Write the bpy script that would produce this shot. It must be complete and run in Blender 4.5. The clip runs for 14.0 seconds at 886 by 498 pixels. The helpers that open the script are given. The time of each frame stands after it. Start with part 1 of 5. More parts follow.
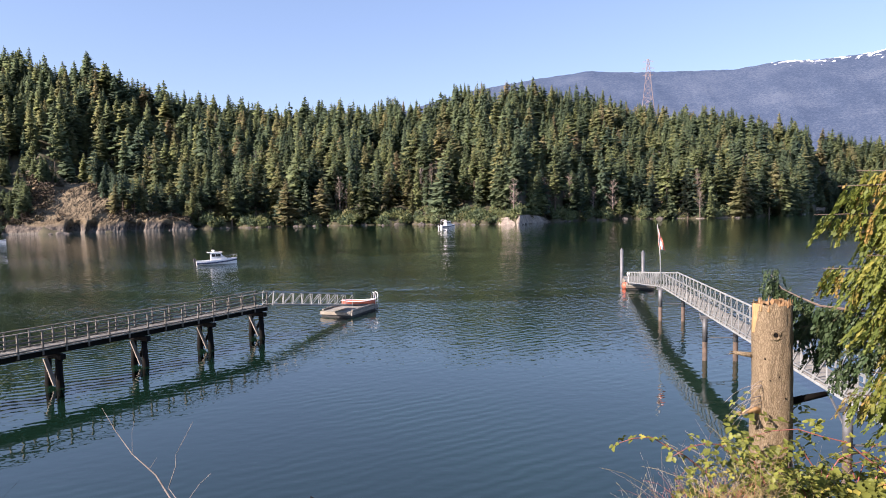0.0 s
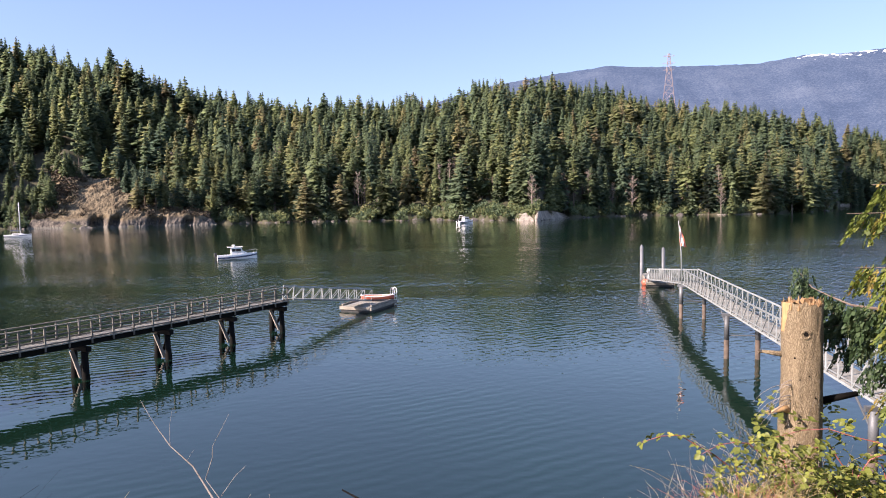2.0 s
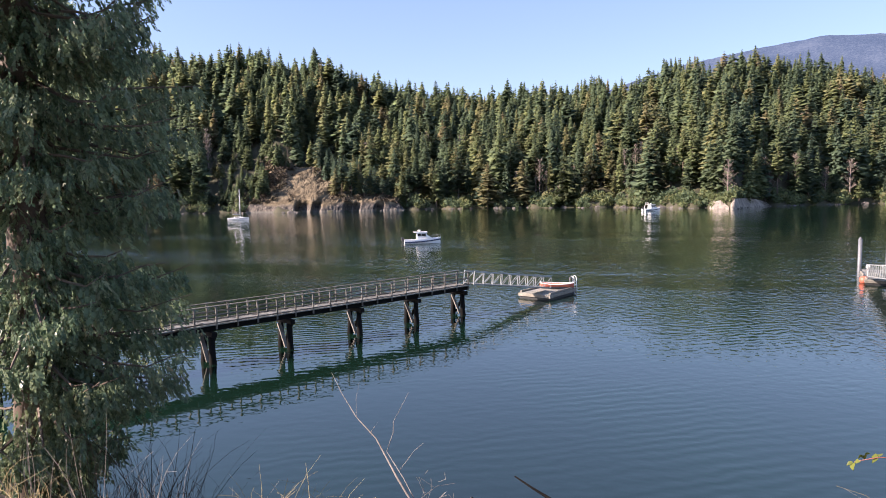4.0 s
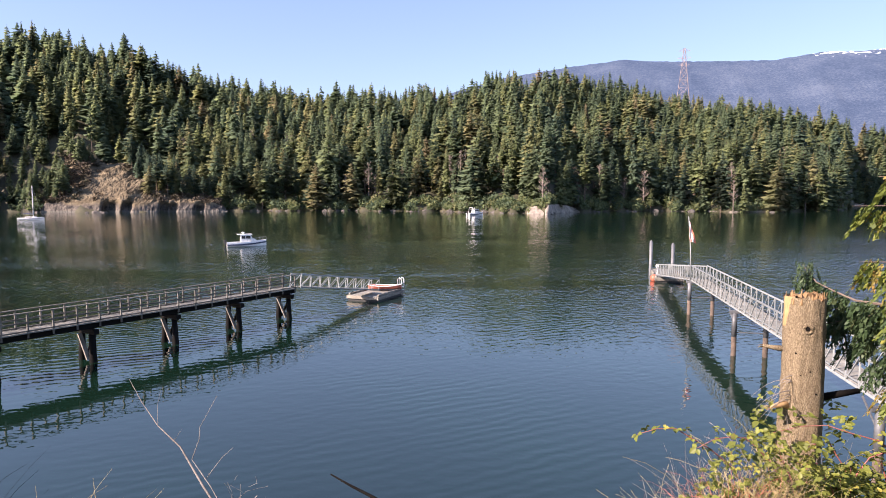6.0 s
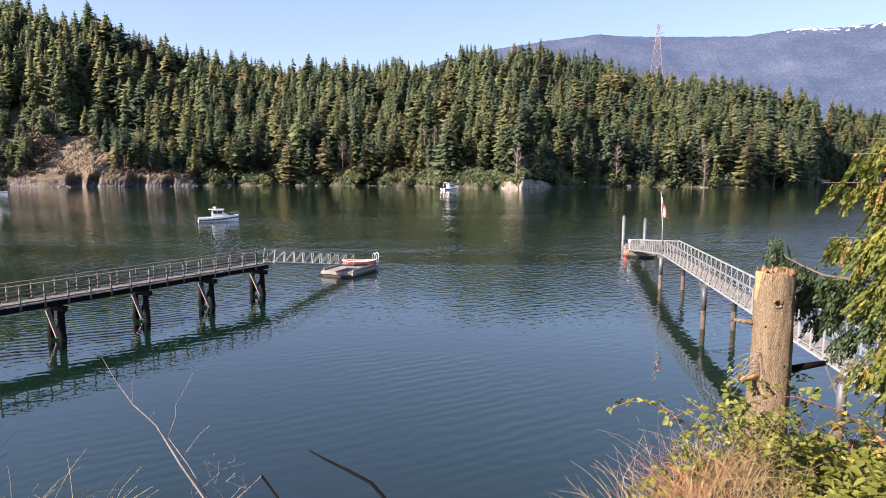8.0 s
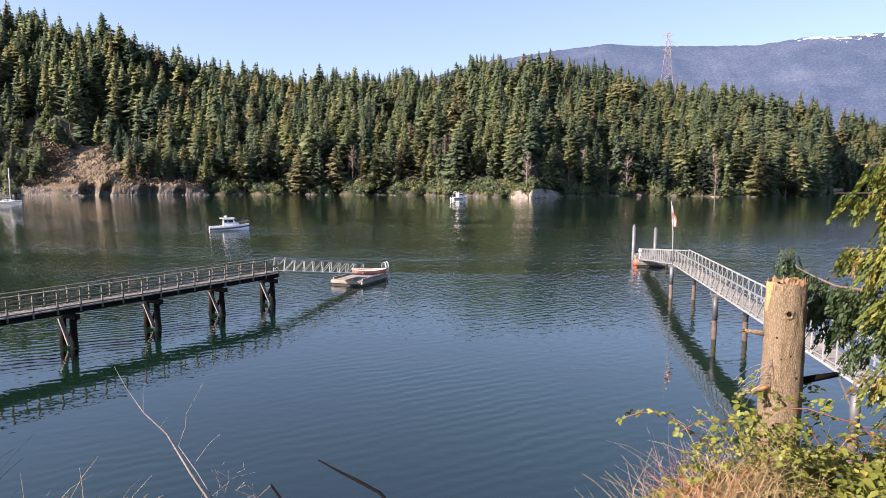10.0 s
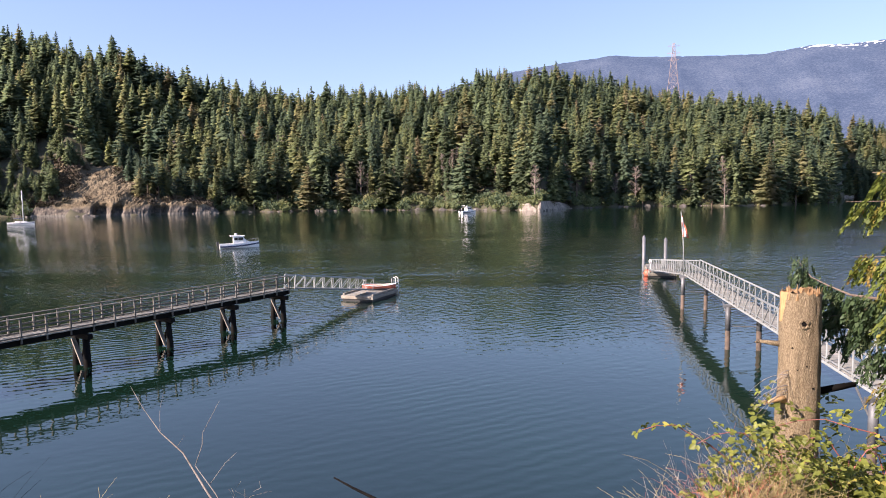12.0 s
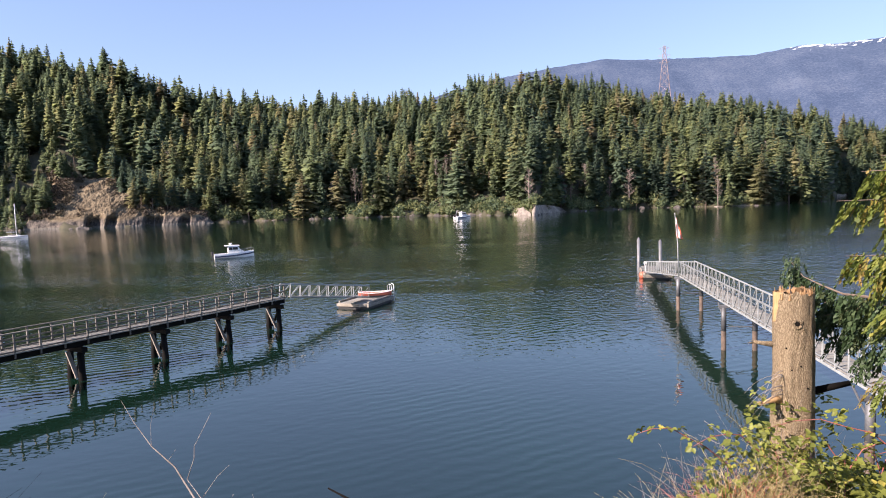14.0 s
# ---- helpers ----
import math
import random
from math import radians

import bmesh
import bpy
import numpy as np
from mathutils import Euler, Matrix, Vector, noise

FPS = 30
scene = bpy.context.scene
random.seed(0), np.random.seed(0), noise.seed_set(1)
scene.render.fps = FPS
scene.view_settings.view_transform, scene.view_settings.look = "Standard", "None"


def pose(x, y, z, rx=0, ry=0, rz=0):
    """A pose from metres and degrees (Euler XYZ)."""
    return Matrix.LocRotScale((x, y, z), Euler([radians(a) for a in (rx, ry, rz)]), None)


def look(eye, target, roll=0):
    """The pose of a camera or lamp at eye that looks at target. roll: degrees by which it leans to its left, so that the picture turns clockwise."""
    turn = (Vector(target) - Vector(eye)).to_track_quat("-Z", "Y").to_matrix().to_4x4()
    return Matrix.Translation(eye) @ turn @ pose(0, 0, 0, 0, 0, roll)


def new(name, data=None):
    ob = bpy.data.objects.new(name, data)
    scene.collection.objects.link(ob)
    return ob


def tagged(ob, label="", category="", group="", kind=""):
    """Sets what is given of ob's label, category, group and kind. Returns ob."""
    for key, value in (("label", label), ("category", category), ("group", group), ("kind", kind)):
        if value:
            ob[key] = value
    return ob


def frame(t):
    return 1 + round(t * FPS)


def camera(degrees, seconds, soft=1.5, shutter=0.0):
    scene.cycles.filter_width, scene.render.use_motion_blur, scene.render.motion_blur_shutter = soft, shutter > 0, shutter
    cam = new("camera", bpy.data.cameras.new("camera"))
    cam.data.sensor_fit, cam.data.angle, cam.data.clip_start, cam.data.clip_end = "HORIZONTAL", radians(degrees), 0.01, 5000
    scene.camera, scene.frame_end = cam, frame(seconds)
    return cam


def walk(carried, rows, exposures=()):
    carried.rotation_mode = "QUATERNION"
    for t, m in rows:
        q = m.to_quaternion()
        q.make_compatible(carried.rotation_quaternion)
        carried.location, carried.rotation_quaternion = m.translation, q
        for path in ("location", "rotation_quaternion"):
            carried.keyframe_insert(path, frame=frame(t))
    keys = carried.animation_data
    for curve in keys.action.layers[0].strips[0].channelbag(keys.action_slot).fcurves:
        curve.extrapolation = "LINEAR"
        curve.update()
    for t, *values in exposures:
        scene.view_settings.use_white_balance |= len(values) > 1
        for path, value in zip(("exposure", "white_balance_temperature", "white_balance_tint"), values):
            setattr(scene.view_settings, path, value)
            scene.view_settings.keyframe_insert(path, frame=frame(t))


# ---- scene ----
cam = camera(67.8, 14.0, soft=1.0)
ROWS = [
    (0, 0, 0, 9.5, 86.345, 1.098, -0.07),
    (0.5, 0.008, 0.004, 9.501, 86.485, 1.109, -0.039),
    (1, -0.01, -0.002, 9.505, 86.557, 1.293, -0.18),
    (1.5, -0.022, -0.016, 9.506, 86.469, 1.246, -0.012),
    (2, -0.112, -0.053, 9.522, 85.992, 0.966, 1.481),
    (2.5, -0.109, -0.015, 9.515, 85.86, 1.152, 12.506),
    (3, -0.08, -0.022, 9.536, 85.372, 1.254, 17.627),
    (3.2, -0.08, 0.001, 9.568, 84.762, 1.355, 17.371),
    (5.3, -0.137, -0.073, 9.441, 85.785, -0.332, 16.081),
    (5.5, -0.044, -0.088, 9.476, 85.088, -0.572, 12.03),
    (6, 0.017, 0.034, 9.453, 85.276, -0.152, 2.394),
    (6.5, 0.01, 0.039, 9.467, 84.612, 0.033, 1.237),
    (7, -0.017, 0.03, 9.466, 83.456, -0.332, 0.536),
    (7.5, -0.038, 0.011, 9.476, 83.093, -0.097, 0.309),
    (8, -0.012, 0.053, 9.461, 83.122, -0.318, 0.185),
    (8.2, -0.024, 0.036, 9.471, 83.219, -0.829, -0.092),
    (10.5, -0.007, 0.036, 9.473, 84.54, 0.104, 1.416),
    (11, -0.024, 0.034, 9.486, 85.327, 0.673, 1.601),
    (11.5, -0.011, 0.024, 9.478, 85.45, 0.789, 1.745),
    (12, -0.034, 0.014, 9.488, 85.118, 0.703, 1.724),
    (12.5, -0.021, 0.026, 9.485, 84.933, 1.062, 1.837),
    (13, -0.027, 0.019, 9.487, 85.151, 1.05, 1.761),
    (13.5, -0.002, -0.001, 9.486, 85.404, 1.822, 1.49),
    (14, 0.005, 0.04, 9.493, 85.609, 1.736, 1.244),
]
walk(cam, [(t, pose(x, y, z, rx, ry, rz)) for t, x, y, z, rx, ry, rz in ROWS],
     [(0.0, 1.36, 6500, 26), (3.0, 1.5, 6500, 26), (5.5, 1.52, 6600, 28), (7.5, 1.5, 6650, 28), (10.5, 1.48, 6650, 28), (14.0, 1.39, 6500, 26)])

# ---- light ----
SUN_AZ, SUN_EL = radians(-118), radians(33)      # clockwise from +y, above the horizon
world = bpy.data.worlds.new("world")
scene.world = world
world.use_nodes = True
wn = world.node_tree
sky = wn.nodes.new("ShaderNodeTexSky")
sky.sky_type, sky.sun_disc = "NISHITA", False
sky.sun_elevation, sky.sun_rotation = SUN_EL, SUN_AZ
sky.air_density, sky.dust_density, sky.ozone_density = 1.0, 0.3, 3.0
wn.nodes["Background"].inputs[1].default_value = 0.133
haze = wn.nodes.new("ShaderNodeGamma")             # a hazy spring sky: paler overhead, less glare at the horizon
haze.inputs[1].default_value = 0.68
cast = wn.nodes.new("ShaderNodeMix")
cast.data_type, cast.blend_type = "RGBA", "MULTIPLY"
cast.inputs[0].default_value, cast.inputs[7].default_value = 1.0, (0.80, 0.895, 1.0, 1)
wn.links.new(sky.outputs[0], haze.inputs[0])
wn.links.new(haze.outputs[0], cast.inputs[6])
wn.links.new(cast.outputs[2], wn.nodes["Background"].inputs[0])
sun = new("sun", bpy.data.lights.new("sun", "SUN"))
sun.data.energy, sun.data.angle, sun.data.color = 5.0, radians(0.5), (1.0, 0.89, 0.74)
S = Vector((math.sin(SUN_AZ) * math.cos(SUN_EL), math.cos(SUN_AZ) * math.cos(SUN_EL), math.sin(SUN_EL)))
sun.matrix_world = look(S * 50, (0, 0, 0))


# ---- mesh and material tools ----
class Geo:
    """Collects vertices and faces of one mesh."""

    def __init__(self):
        self.v, self.f = [], []

    def add(self, verts, faces):
        n = len(self.v)
        self.v += [tuple(p) for p in verts]
        self.f += [tuple(i + n for i in f) for f in faces]

    def beam(self, a, b, w, h, up=(0, 0, 1), c=0.12):
        """A chamfered timber or bar from a to b, w across and h along up."""
        a, b = Vector(a), Vector(b)
        d = (b - a).normalized()
        s = d.cross(Vector(up))
        if s.length < 1e-4:
            s = d.cross(Vector((0, 1, 0)))
        s.normalize()
        u = s.cross(d)
        k = min(w, h) * c
        x, y = w / 2, h / 2
        ring = [(x, y - k), (x - k, y), (k - x, y), (-x, y - k), (-x, k - y), (k - x, -y), (x - k, -y), (x, k - y)]
        vs = [p + s * i + u * j for p in (a, b) for i, j in ring]
        fs = [(i, (i + 1) % 8, 8 + (i + 1) % 8, 8 + i) for i in range(8)]
        self.add(vs, fs + [tuple(range(7, -1, -1)), tuple(range(8, 16))])

    def tube(self, pts, radii, n=8, wob=0.0, seed=0, cap=True):
        """A round limb through pts with the given radii."""
        rnd = random.Random(seed)
        pts = [Vector(p) for p in pts]
        vs, fs = [], []
        for i, p in enumerate(pts):
            d = (pts[min(i + 1, len(pts) - 1)] - pts[max(i - 1, 0)]).normalized()
            s = d.cross(Vector((0.13, 0.31, 1)) if abs(d.z) < 0.9 else Vector((1, 0.2, 0))).normalized()
            u = s.cross(d)
            for k in range(n):
                t = 2 * math.pi * k / n
                r = radii[i] * (1 + wob * (rnd.random() - 0.5))
                vs.append(p + (s * math.cos(t) + u * math.sin(t)) * r)
        for i in range(len(pts) - 1):
            for k in range(n):
                fs.append((i * n + k, i * n + (k + 1) % n, (i + 1) * n + (k + 1) % n, (i + 1) * n + k))
        if cap:
            fs += [tuple(range(n - 1, -1, -1)), tuple(range((len(pts) - 1) * n, len(pts) * n))]
        self.add(vs, fs)

    def mesh(self, name, mat=None, smooth=False):
        me = bpy.data.meshes.new(name)
        me.from_pydata(self.v, [], self.f)
        if mat:
            me.materials.append(mat)
        if smooth:
            me.polygons.foreach_set("use_smooth", [True] * len(me.polygons))
        me.update()
        return me


def fast_mesh(name, v, f, mat, attrs=None, smooth=False):
    """A mesh out of numpy arrays of vertices and triangles or quads, with float attributes on the points."""
    me = bpy.data.meshes.new(name)
    k = f.shape[1]
    me.vertices.add(len(v))
    me.vertices.foreach_set("co", v.astype(np.float32).ravel())
    me.loops.add(f.size)
    me.loops.foreach_set("vertex_index", f.astype(np.int32).ravel())
    me.polygons.add(len(f))
    me.polygons.foreach_set("loop_start", np.arange(0, f.size, k, dtype=np.int32))
    me.polygons.foreach_set("use_smooth", np.full(len(f), smooth))
    me.update(calc_edges=True)
    for key, val in (attrs or {}).items():
        if val.ndim == 2:
            me.attributes.new(key, "FLOAT_VECTOR", "POINT").data.foreach_set("vector", val.astype(np.float32).ravel())
        else:
            me.attributes.new(key, "FLOAT", "POINT").data.foreach_set("value", val.astype(np.float32))
    me.materials.append(mat)
    return me


def part(name, geo, mat, parent, label="", smooth=False):
    """One mesh object under a thing or a part."""
    ob = new(name, geo.mesh(name, mat, smooth) if isinstance(geo, Geo) else geo)
    ob.parent = parent
    if label:
        ob["label"] = label
    return ob


def thing(name, label, category, group="", at=(0, 0, 0), turn=0.0):
    ob = new(name)
    ob.empty_display_size = 0.2
    ob.matrix_world = pose(*at, 0, 0, turn)
    return tagged(ob, label, category, group)


class Mat:
    """A small node builder round one Principled material."""

    def __init__(self, name, rough=0.7, metal=0.0, spec=0.5):
        self.m = bpy.data.materials.new(name)
        self.m.use_nodes = True
        self.t = self.m.node_tree
        self.p = self.t.nodes["Principled BSDF"]
        self.p.inputs["Roughness"].default_value = rough
        self.p.inputs["Metallic"].default_value = metal
        self.p.inputs["Specular IOR Level"].default_value = spec

    def node(self, kind, **kw):
        n = self.t.nodes.new("ShaderNode" + kind)
        for k, v in kw.items():
            n.inputs[k.replace("_", " ")].default_value = v
        return n

    def link(self, a, b):
        self.t.links.new(a, b)

    def coords(self, scale=(1, 1, 1), space="Object"):
        c, m = self.node("TexCoord"), self.node("Mapping", Scale=scale)
        self.link(c.outputs[space], m.inputs[0])
        return m.outputs[0]

    def noise(self, scale, detail=4.0, stretch=(1, 1, 1), rough=0.55, space="Object"):
        n = self.node("TexNoise", Scale=scale, Detail=detail, Roughness=rough)
        self.link(self.coords(stretch, space), n.inputs["Vector"])
        return n.outputs["Fac"]

    def ramp(self, fac, stops):
        r = self.node("ValToRGB")
        while len(r.color_ramp.elements) < len(stops):
            r.color_ramp.elements.new(0.5)
        for e, (pos, col) in zip(r.color_ramp.elements, stops):
            e.position, e.color = pos, (*col, 1) if len(col) == 3 else col
        self.link(fac, r.inputs[0])
        return r.outputs[0]

    def mix(self, fac, a, b, blend="MIX"):
        n = self.t.nodes.new("ShaderNodeMix")
        n.data_type, n.blend_type = "RGBA", blend
        for sock, val in ((n.inputs[0], fac), (n.inputs[6], a), (n.inputs[7], b)):
            if isinstance(val, bpy.types.NodeSocket):
                self.link(val, sock)
            else:
                sock.default_value = val if isinstance(val, float) else (*val, 1)
        return n.outputs[2]

    def calc(self, op, a, b=0.5, c=0.5):
        n = self.t.nodes.new("ShaderNodeMath")
        n.operation = op
        for sock, val in zip(n.inputs, (a, b, c)):
            if isinstance(val, bpy.types.NodeSocket):
                self.link(val, sock)
            else:
                sock.default_value = val
        return n.outputs[0]

    def colour(self, c):
        if isinstance(c, bpy.types.NodeSocket):
            self.link(c, self.p.inputs["Base Color"])
        else:
            self.p.inputs["Base Color"].default_value = (*c, 1)
        return self

    def bump(self, height, strength=0.4, dist=0.02):
        b = self.node("Bump", Strength=strength, Distance=dist)
        self.link(height, b.inputs["Height"])
        self.link(b.outputs[0], self.p.inputs["Normal"])
        return self


def worn(name, light, dark, scale=3.0, stretch=(1, 1, 1), rough=0.8, metal=0.0, bump=0.3, fine=40.0, spec=0.5):
    """Two colours mottled at a coarse and a fine scale, with a little relief; each object a shade of its own."""
    m = Mat(name, rough, metal, spec)
    big, small = m.noise(scale, 4, stretch), m.noise(fine, 3, stretch)
    fac = m.calc("ADD", m.calc("MULTIPLY", big, 0.6), m.calc("MULTIPLY", small, 0.4))
    col = m.ramp(fac, [(0.35, dark), (0.62, light)])
    info = m.node("ObjectInfo")
    shade = m.ramp(info.outputs["Random"], [(0.0, (0.72, 0.72, 0.72)), (1.0, (1.1, 1.1, 1.1))])
    m.colour(m.mix(1.0, col, shade, "MULTIPLY"))
    return m.bump(small, bump, 0.01).m


def foliage(name, stops, rough=0.75, translucent=0.0, rounded=0.0):
    """Leaf colour picked by a tint of each plant, varied from clump to clump."""
    m = Mat(name, rough, 0.0, 0.25)
    tint = m.t.nodes.new("ShaderNodeAttribute")
    tint.attribute_name = "tint"
    fac = m.calc("FRACT", m.calc("ADD", tint.outputs["Fac"], m.node("ObjectInfo").outputs["Random"]))
    isl = m.node("NewGeometry").outputs["Random Per Island"]
    fac = m.calc("ADD", m.calc("MULTIPLY", fac, 0.86), m.calc("MULTIPLY", isl, 0.14))
    col = m.ramp(fac, stops)
    shade = m.ramp(isl, [(0.0, (0.75, 0.75, 0.75)), (1.0, (1.25, 1.25, 1.22))])
    col = m.mix(1.0, col, shade, "MULTIPLY")
    m.colour(col)
    if rounded:
        # needles lean the shading towards the crown's own round form
        puff, world_way = m.t.nodes.new("ShaderNodeAttribute"), m.t.nodes.new("ShaderNodeVectorTransform")
        puff.attribute_name, world_way.vector_type = "puff", "NORMAL"
        blend, unit = m.t.nodes.new("ShaderNodeMix"), m.t.nodes.new("ShaderNodeVectorMath")
        blend.data_type, blend.inputs[0].default_value, unit.operation = "VECTOR", rounded, "NORMALIZE"
        m.link(puff.outputs["Vector"], world_way.inputs[0])
        m.link(m.node("NewGeometry").outputs["Normal"], blend.inputs[4])
        m.link(world_way.outputs[0], blend.inputs[5])
        m.link(blend.outputs[1], unit.inputs[0])
        m.link(unit.outputs[0], m.p.inputs["Normal"])
    if translucent:
        tr, mx = m.t.nodes.new("ShaderNodeBsdfTranslucent"), m.node("MixShader", Fac=translucent)
        m.link(col, tr.inputs[0])
        m.link(m.p.outputs[0], mx.inputs[1])
        m.link(tr.outputs[0], mx.inputs[2])
        m.link(mx.outputs[0], m.t.nodes["Material Output"].inputs[0])
    return m.m


# ---- materials ----
def water_material():
    m = Mat("sea_water", 0.02, 0.0, 0.5)
    m.p.inputs["IOR"].default_value = 1.75
    # wind-ruffled bands out in the bay, calmer water under both shores
    where = m.node("SeparateXYZ")
    m.link(m.coords(), where.inputs[0])
    far = m.calc("MULTIPLY", where.outputs[1], 0.002)
    patch = m.ramp(m.noise(0.020, 5, (0.35, 1.5, 1), 0.62), [(0.36, (0.25,) * 3), (0.58, (1.0,) * 3)])
    # short ripples nearer in, longer ones where the wind has a free run
    h = m.calc("MULTIPLY", m.noise(1.0, 2, (1.1, 1.5, 1), 0.5), 0.010)
    for scale, stretch, tall, band in ((1.0, (1.9, 1.3, 1), 0.065, ((0.058, 0.0), (0.085, 0.45), (0.13, 1.0), (0.22, 0.35))),
                                       (1.0, (1.6, 0.42, 1), 0.17, ((0.11, 0.0), (0.17, 1.0), (0.26, 1.0), (0.34, 0.3))),
                                       (1.0, (0.8, 0.12, 1), 0.15, ((0.20, 0.0), (0.28, 1.0), (0.36, 0.5), (0.50, 0.08)))):
        wind = m.calc("MULTIPLY", m.ramp(far, [(p, (q,) * 3) for p, q in band]), patch)
        h = m.calc("ADD", h, m.calc("MULTIPLY", m.calc("MULTIPLY", m.noise(scale, 2, stretch, 0.55), tall), wind))
    swell = m.t.nodes.new("ShaderNodeTexWave")
    swell.inputs["Scale"].default_value, swell.inputs["Distortion"].default_value = 0.45, 6.0
    swell.inputs["Detail"].default_value, swell.inputs["Detail Scale"].default_value = 3.0, 0.9
    turned = m.node("Mapping", Rotation=(0, 0, 1.05))
    m.link(m.coords(), turned.inputs[0])
    m.link(turned.outputs[0], swell.inputs["Vector"])
    calm = m.ramp(m.noise(0.06, 3), [(0.42, (0.08,) * 3), (0.62, (1.0,) * 3)])
    h = m.calc("ADD", h, m.calc("MULTIPLY", m.calc("MULTIPLY", swell.outputs["Fac"], calm), 0.006))
    m.colour(m.ramp(m.noise(0.03, 3), [(0.35, (0.004, 0.011, 0.009)), (0.65, (0.004, 0.019, 0.010))]))
    return m.bump(h, 1.0, 1.0).m


WATER = water_material()
PINE = foliage("conifer_needles", [(0.0, (0.062, 0.100, 0.074)), (0.25, (0.088, 0.130, 0.080)), (0.5, (0.124, 0.164, 0.084)),
                                   (0.72, (0.170, 0.200, 0.088)), (0.88, (0.200, 0.190, 0.095)), (1.0, (0.185, 0.138, 0.098))], 0.8, 0.42, 0.65)
BARE = worn("bare_grey_twigs", (0.30, 0.25, 0.21), (0.14, 0.11, 0.09), 0.5)
BARK = worn("conifer_bark", (0.16, 0.12, 0.09), (0.07, 0.05, 0.04), 1.0)
FLOOR = worn("forest_floor", (0.085, 0.075, 0.04), (0.03, 0.035, 0.018), 0.08, fine=1.2)
ROCK = worn("shore_rock", (0.19, 0.17, 0.15), (0.07, 0.06, 0.055), 0.35, bump=0.8, fine=2.0)
PALE_ROCK = worn("pale_granite", (0.38, 0.33, 0.27), (0.12, 0.10, 0.085), 0.3, (1, 1, 0.5), bump=0.8, fine=1.5)
TIMBER = worn("weathered_deck_timber", (0.29, 0.285, 0.25), (0.15, 0.145, 0.125), 2.0, bump=0.4)
RAIL_WOOD = worn("grey_rail_timber", (0.19, 0.175, 0.145), (0.085, 0.078, 0.065), 2.5)
TAR = worn("creosoted_timber", (0.011, 0.010, 0.009), (0.004, 0.004, 0.004), 2.0, spec=0.12)
PALE_BRACE = worn("bleached_brace_timber", (0.31, 0.28, 0.23), (0.15, 0.135, 0.11), 2.0)
ALU = worn("painted_aluminium", (0.30, 0.325, 0.32), (0.21, 0.225, 0.22), 1.5, rough=0.5, bump=0.05)
STEEL = worn("galvanised_pile", (0.17, 0.18, 0.19), (0.09, 0.095, 0.10), 1.2, rough=0.55, metal=0.3)
RUST = worn("rusted_pile", (0.17, 0.125, 0.095), (0.07, 0.055, 0.045), 3.0, rough=0.85)
GEL = worn("white_gelcoat", (0.90, 0.90, 0.89), (0.80, 0.80, 0.80), 0.8, rough=0.25, bump=0.02)
NAVY = worn("navy_stripe", (0.03, 0.05, 0.11), (0.02, 0.03, 0.07), 1.0, rough=0.3, bump=0.02)
DARK = worn("dark_tinted_window", (0.03, 0.035, 0.04), (0.015, 0.018, 0.02), 1.0, rough=0.12, bump=0.0)
BLACK = worn("black_rubber", (0.035, 0.035, 0.036), (0.018, 0.018, 0.018), 4.0, rough=0.6)
RED = worn("faded_red_paint", (0.62, 0.17, 0.10), (0.45, 0.10, 0.06), 1.5, rough=0.5)


# ---- the bay: far shore, hill and forest ----
def az(deg):
    return np.interp(deg, *AZ_SHORE)


AZ_SHORE = ((-75, -50, -42, -35, -31, -26, -21, -12, -4, 2, 6.5, 9, 15, 23.5, 27.5, 28.7, 29.4, 32, 60),
            (390, 405, 412, 400, 375, 372, 385, 388, 372, 352, 330, 372, 415, 415, 470, 520, 740, 830, 860))
AZ_TOP = ((-75, -42, -38, -33, -28, -24.4, -20.8, -17, -15, -13, -10.5, -6.2, -2, 4, 7.8, 13.4, 18.8, 21.3, 25, 29, 33, 60),
          (11.5, 11.2, 11.1, 11.3, 11.1, 10.0, 9.1, 8.9, 7.9, 8.3, 8.8, 8.4, 8.8, 10.0, 9.9, 8.8, 7.1, 7.4, 6.2, 5.1, 4.1, 3.6))
HILL = 240.0
# crest of the bare bluff: azimuth, elevation
BLUFF = ((-34, -33, -32.2, -31.4, -30.5, -29.9, -29, -27.9, -27.2, -26.5, -25.5, -24.5, -22.5, -20.9, -20.3),
         (-1.5, 0.6, 2.2, 3.3, 2.9, 2.4, 2.35, 2.3, 2.1, 1.8, 1.3, 0.9, 0.2, -0.6, -1.5))
BLUFF_DEEP = 66.0


def bluff_r(a):
    return np.interp(a, (-34, -31, -28, -24, -20), (384, 372, 362, 366, 372))


def bluff_grade(a, r):
    """Height of the headland's smooth slope at azimuth a and range r: a steep rock foot, then the grass."""
    rs = bluff_r(a)
    t = (r - rs) / BLUFF_DEEP
    crest = np.maximum(9.5 + np.tan(np.radians(np.interp(a, *BLUFF))) * (rs + BLUFF_DEEP * 0.82), -1)
    foot = np.minimum(5.0, crest * 0.6)
    z = np.where(t < 0.10, np.interp(t, (0, 0.10), (-1.0, 1.0)) * foot, foot + (crest - foot) * np.clip((t - 0.10) / 0.72, 0, 1) ** 0.9)
    return np.where(t > 0.82, crest * (1 - (t - 0.82) * 3.5), z), crest


def shore_r(a):
    return np.interp(a, *AZ_SHORE) + 5 * np.sin(a * 1.7) + 3 * np.sin(a * 4.3 + 1)


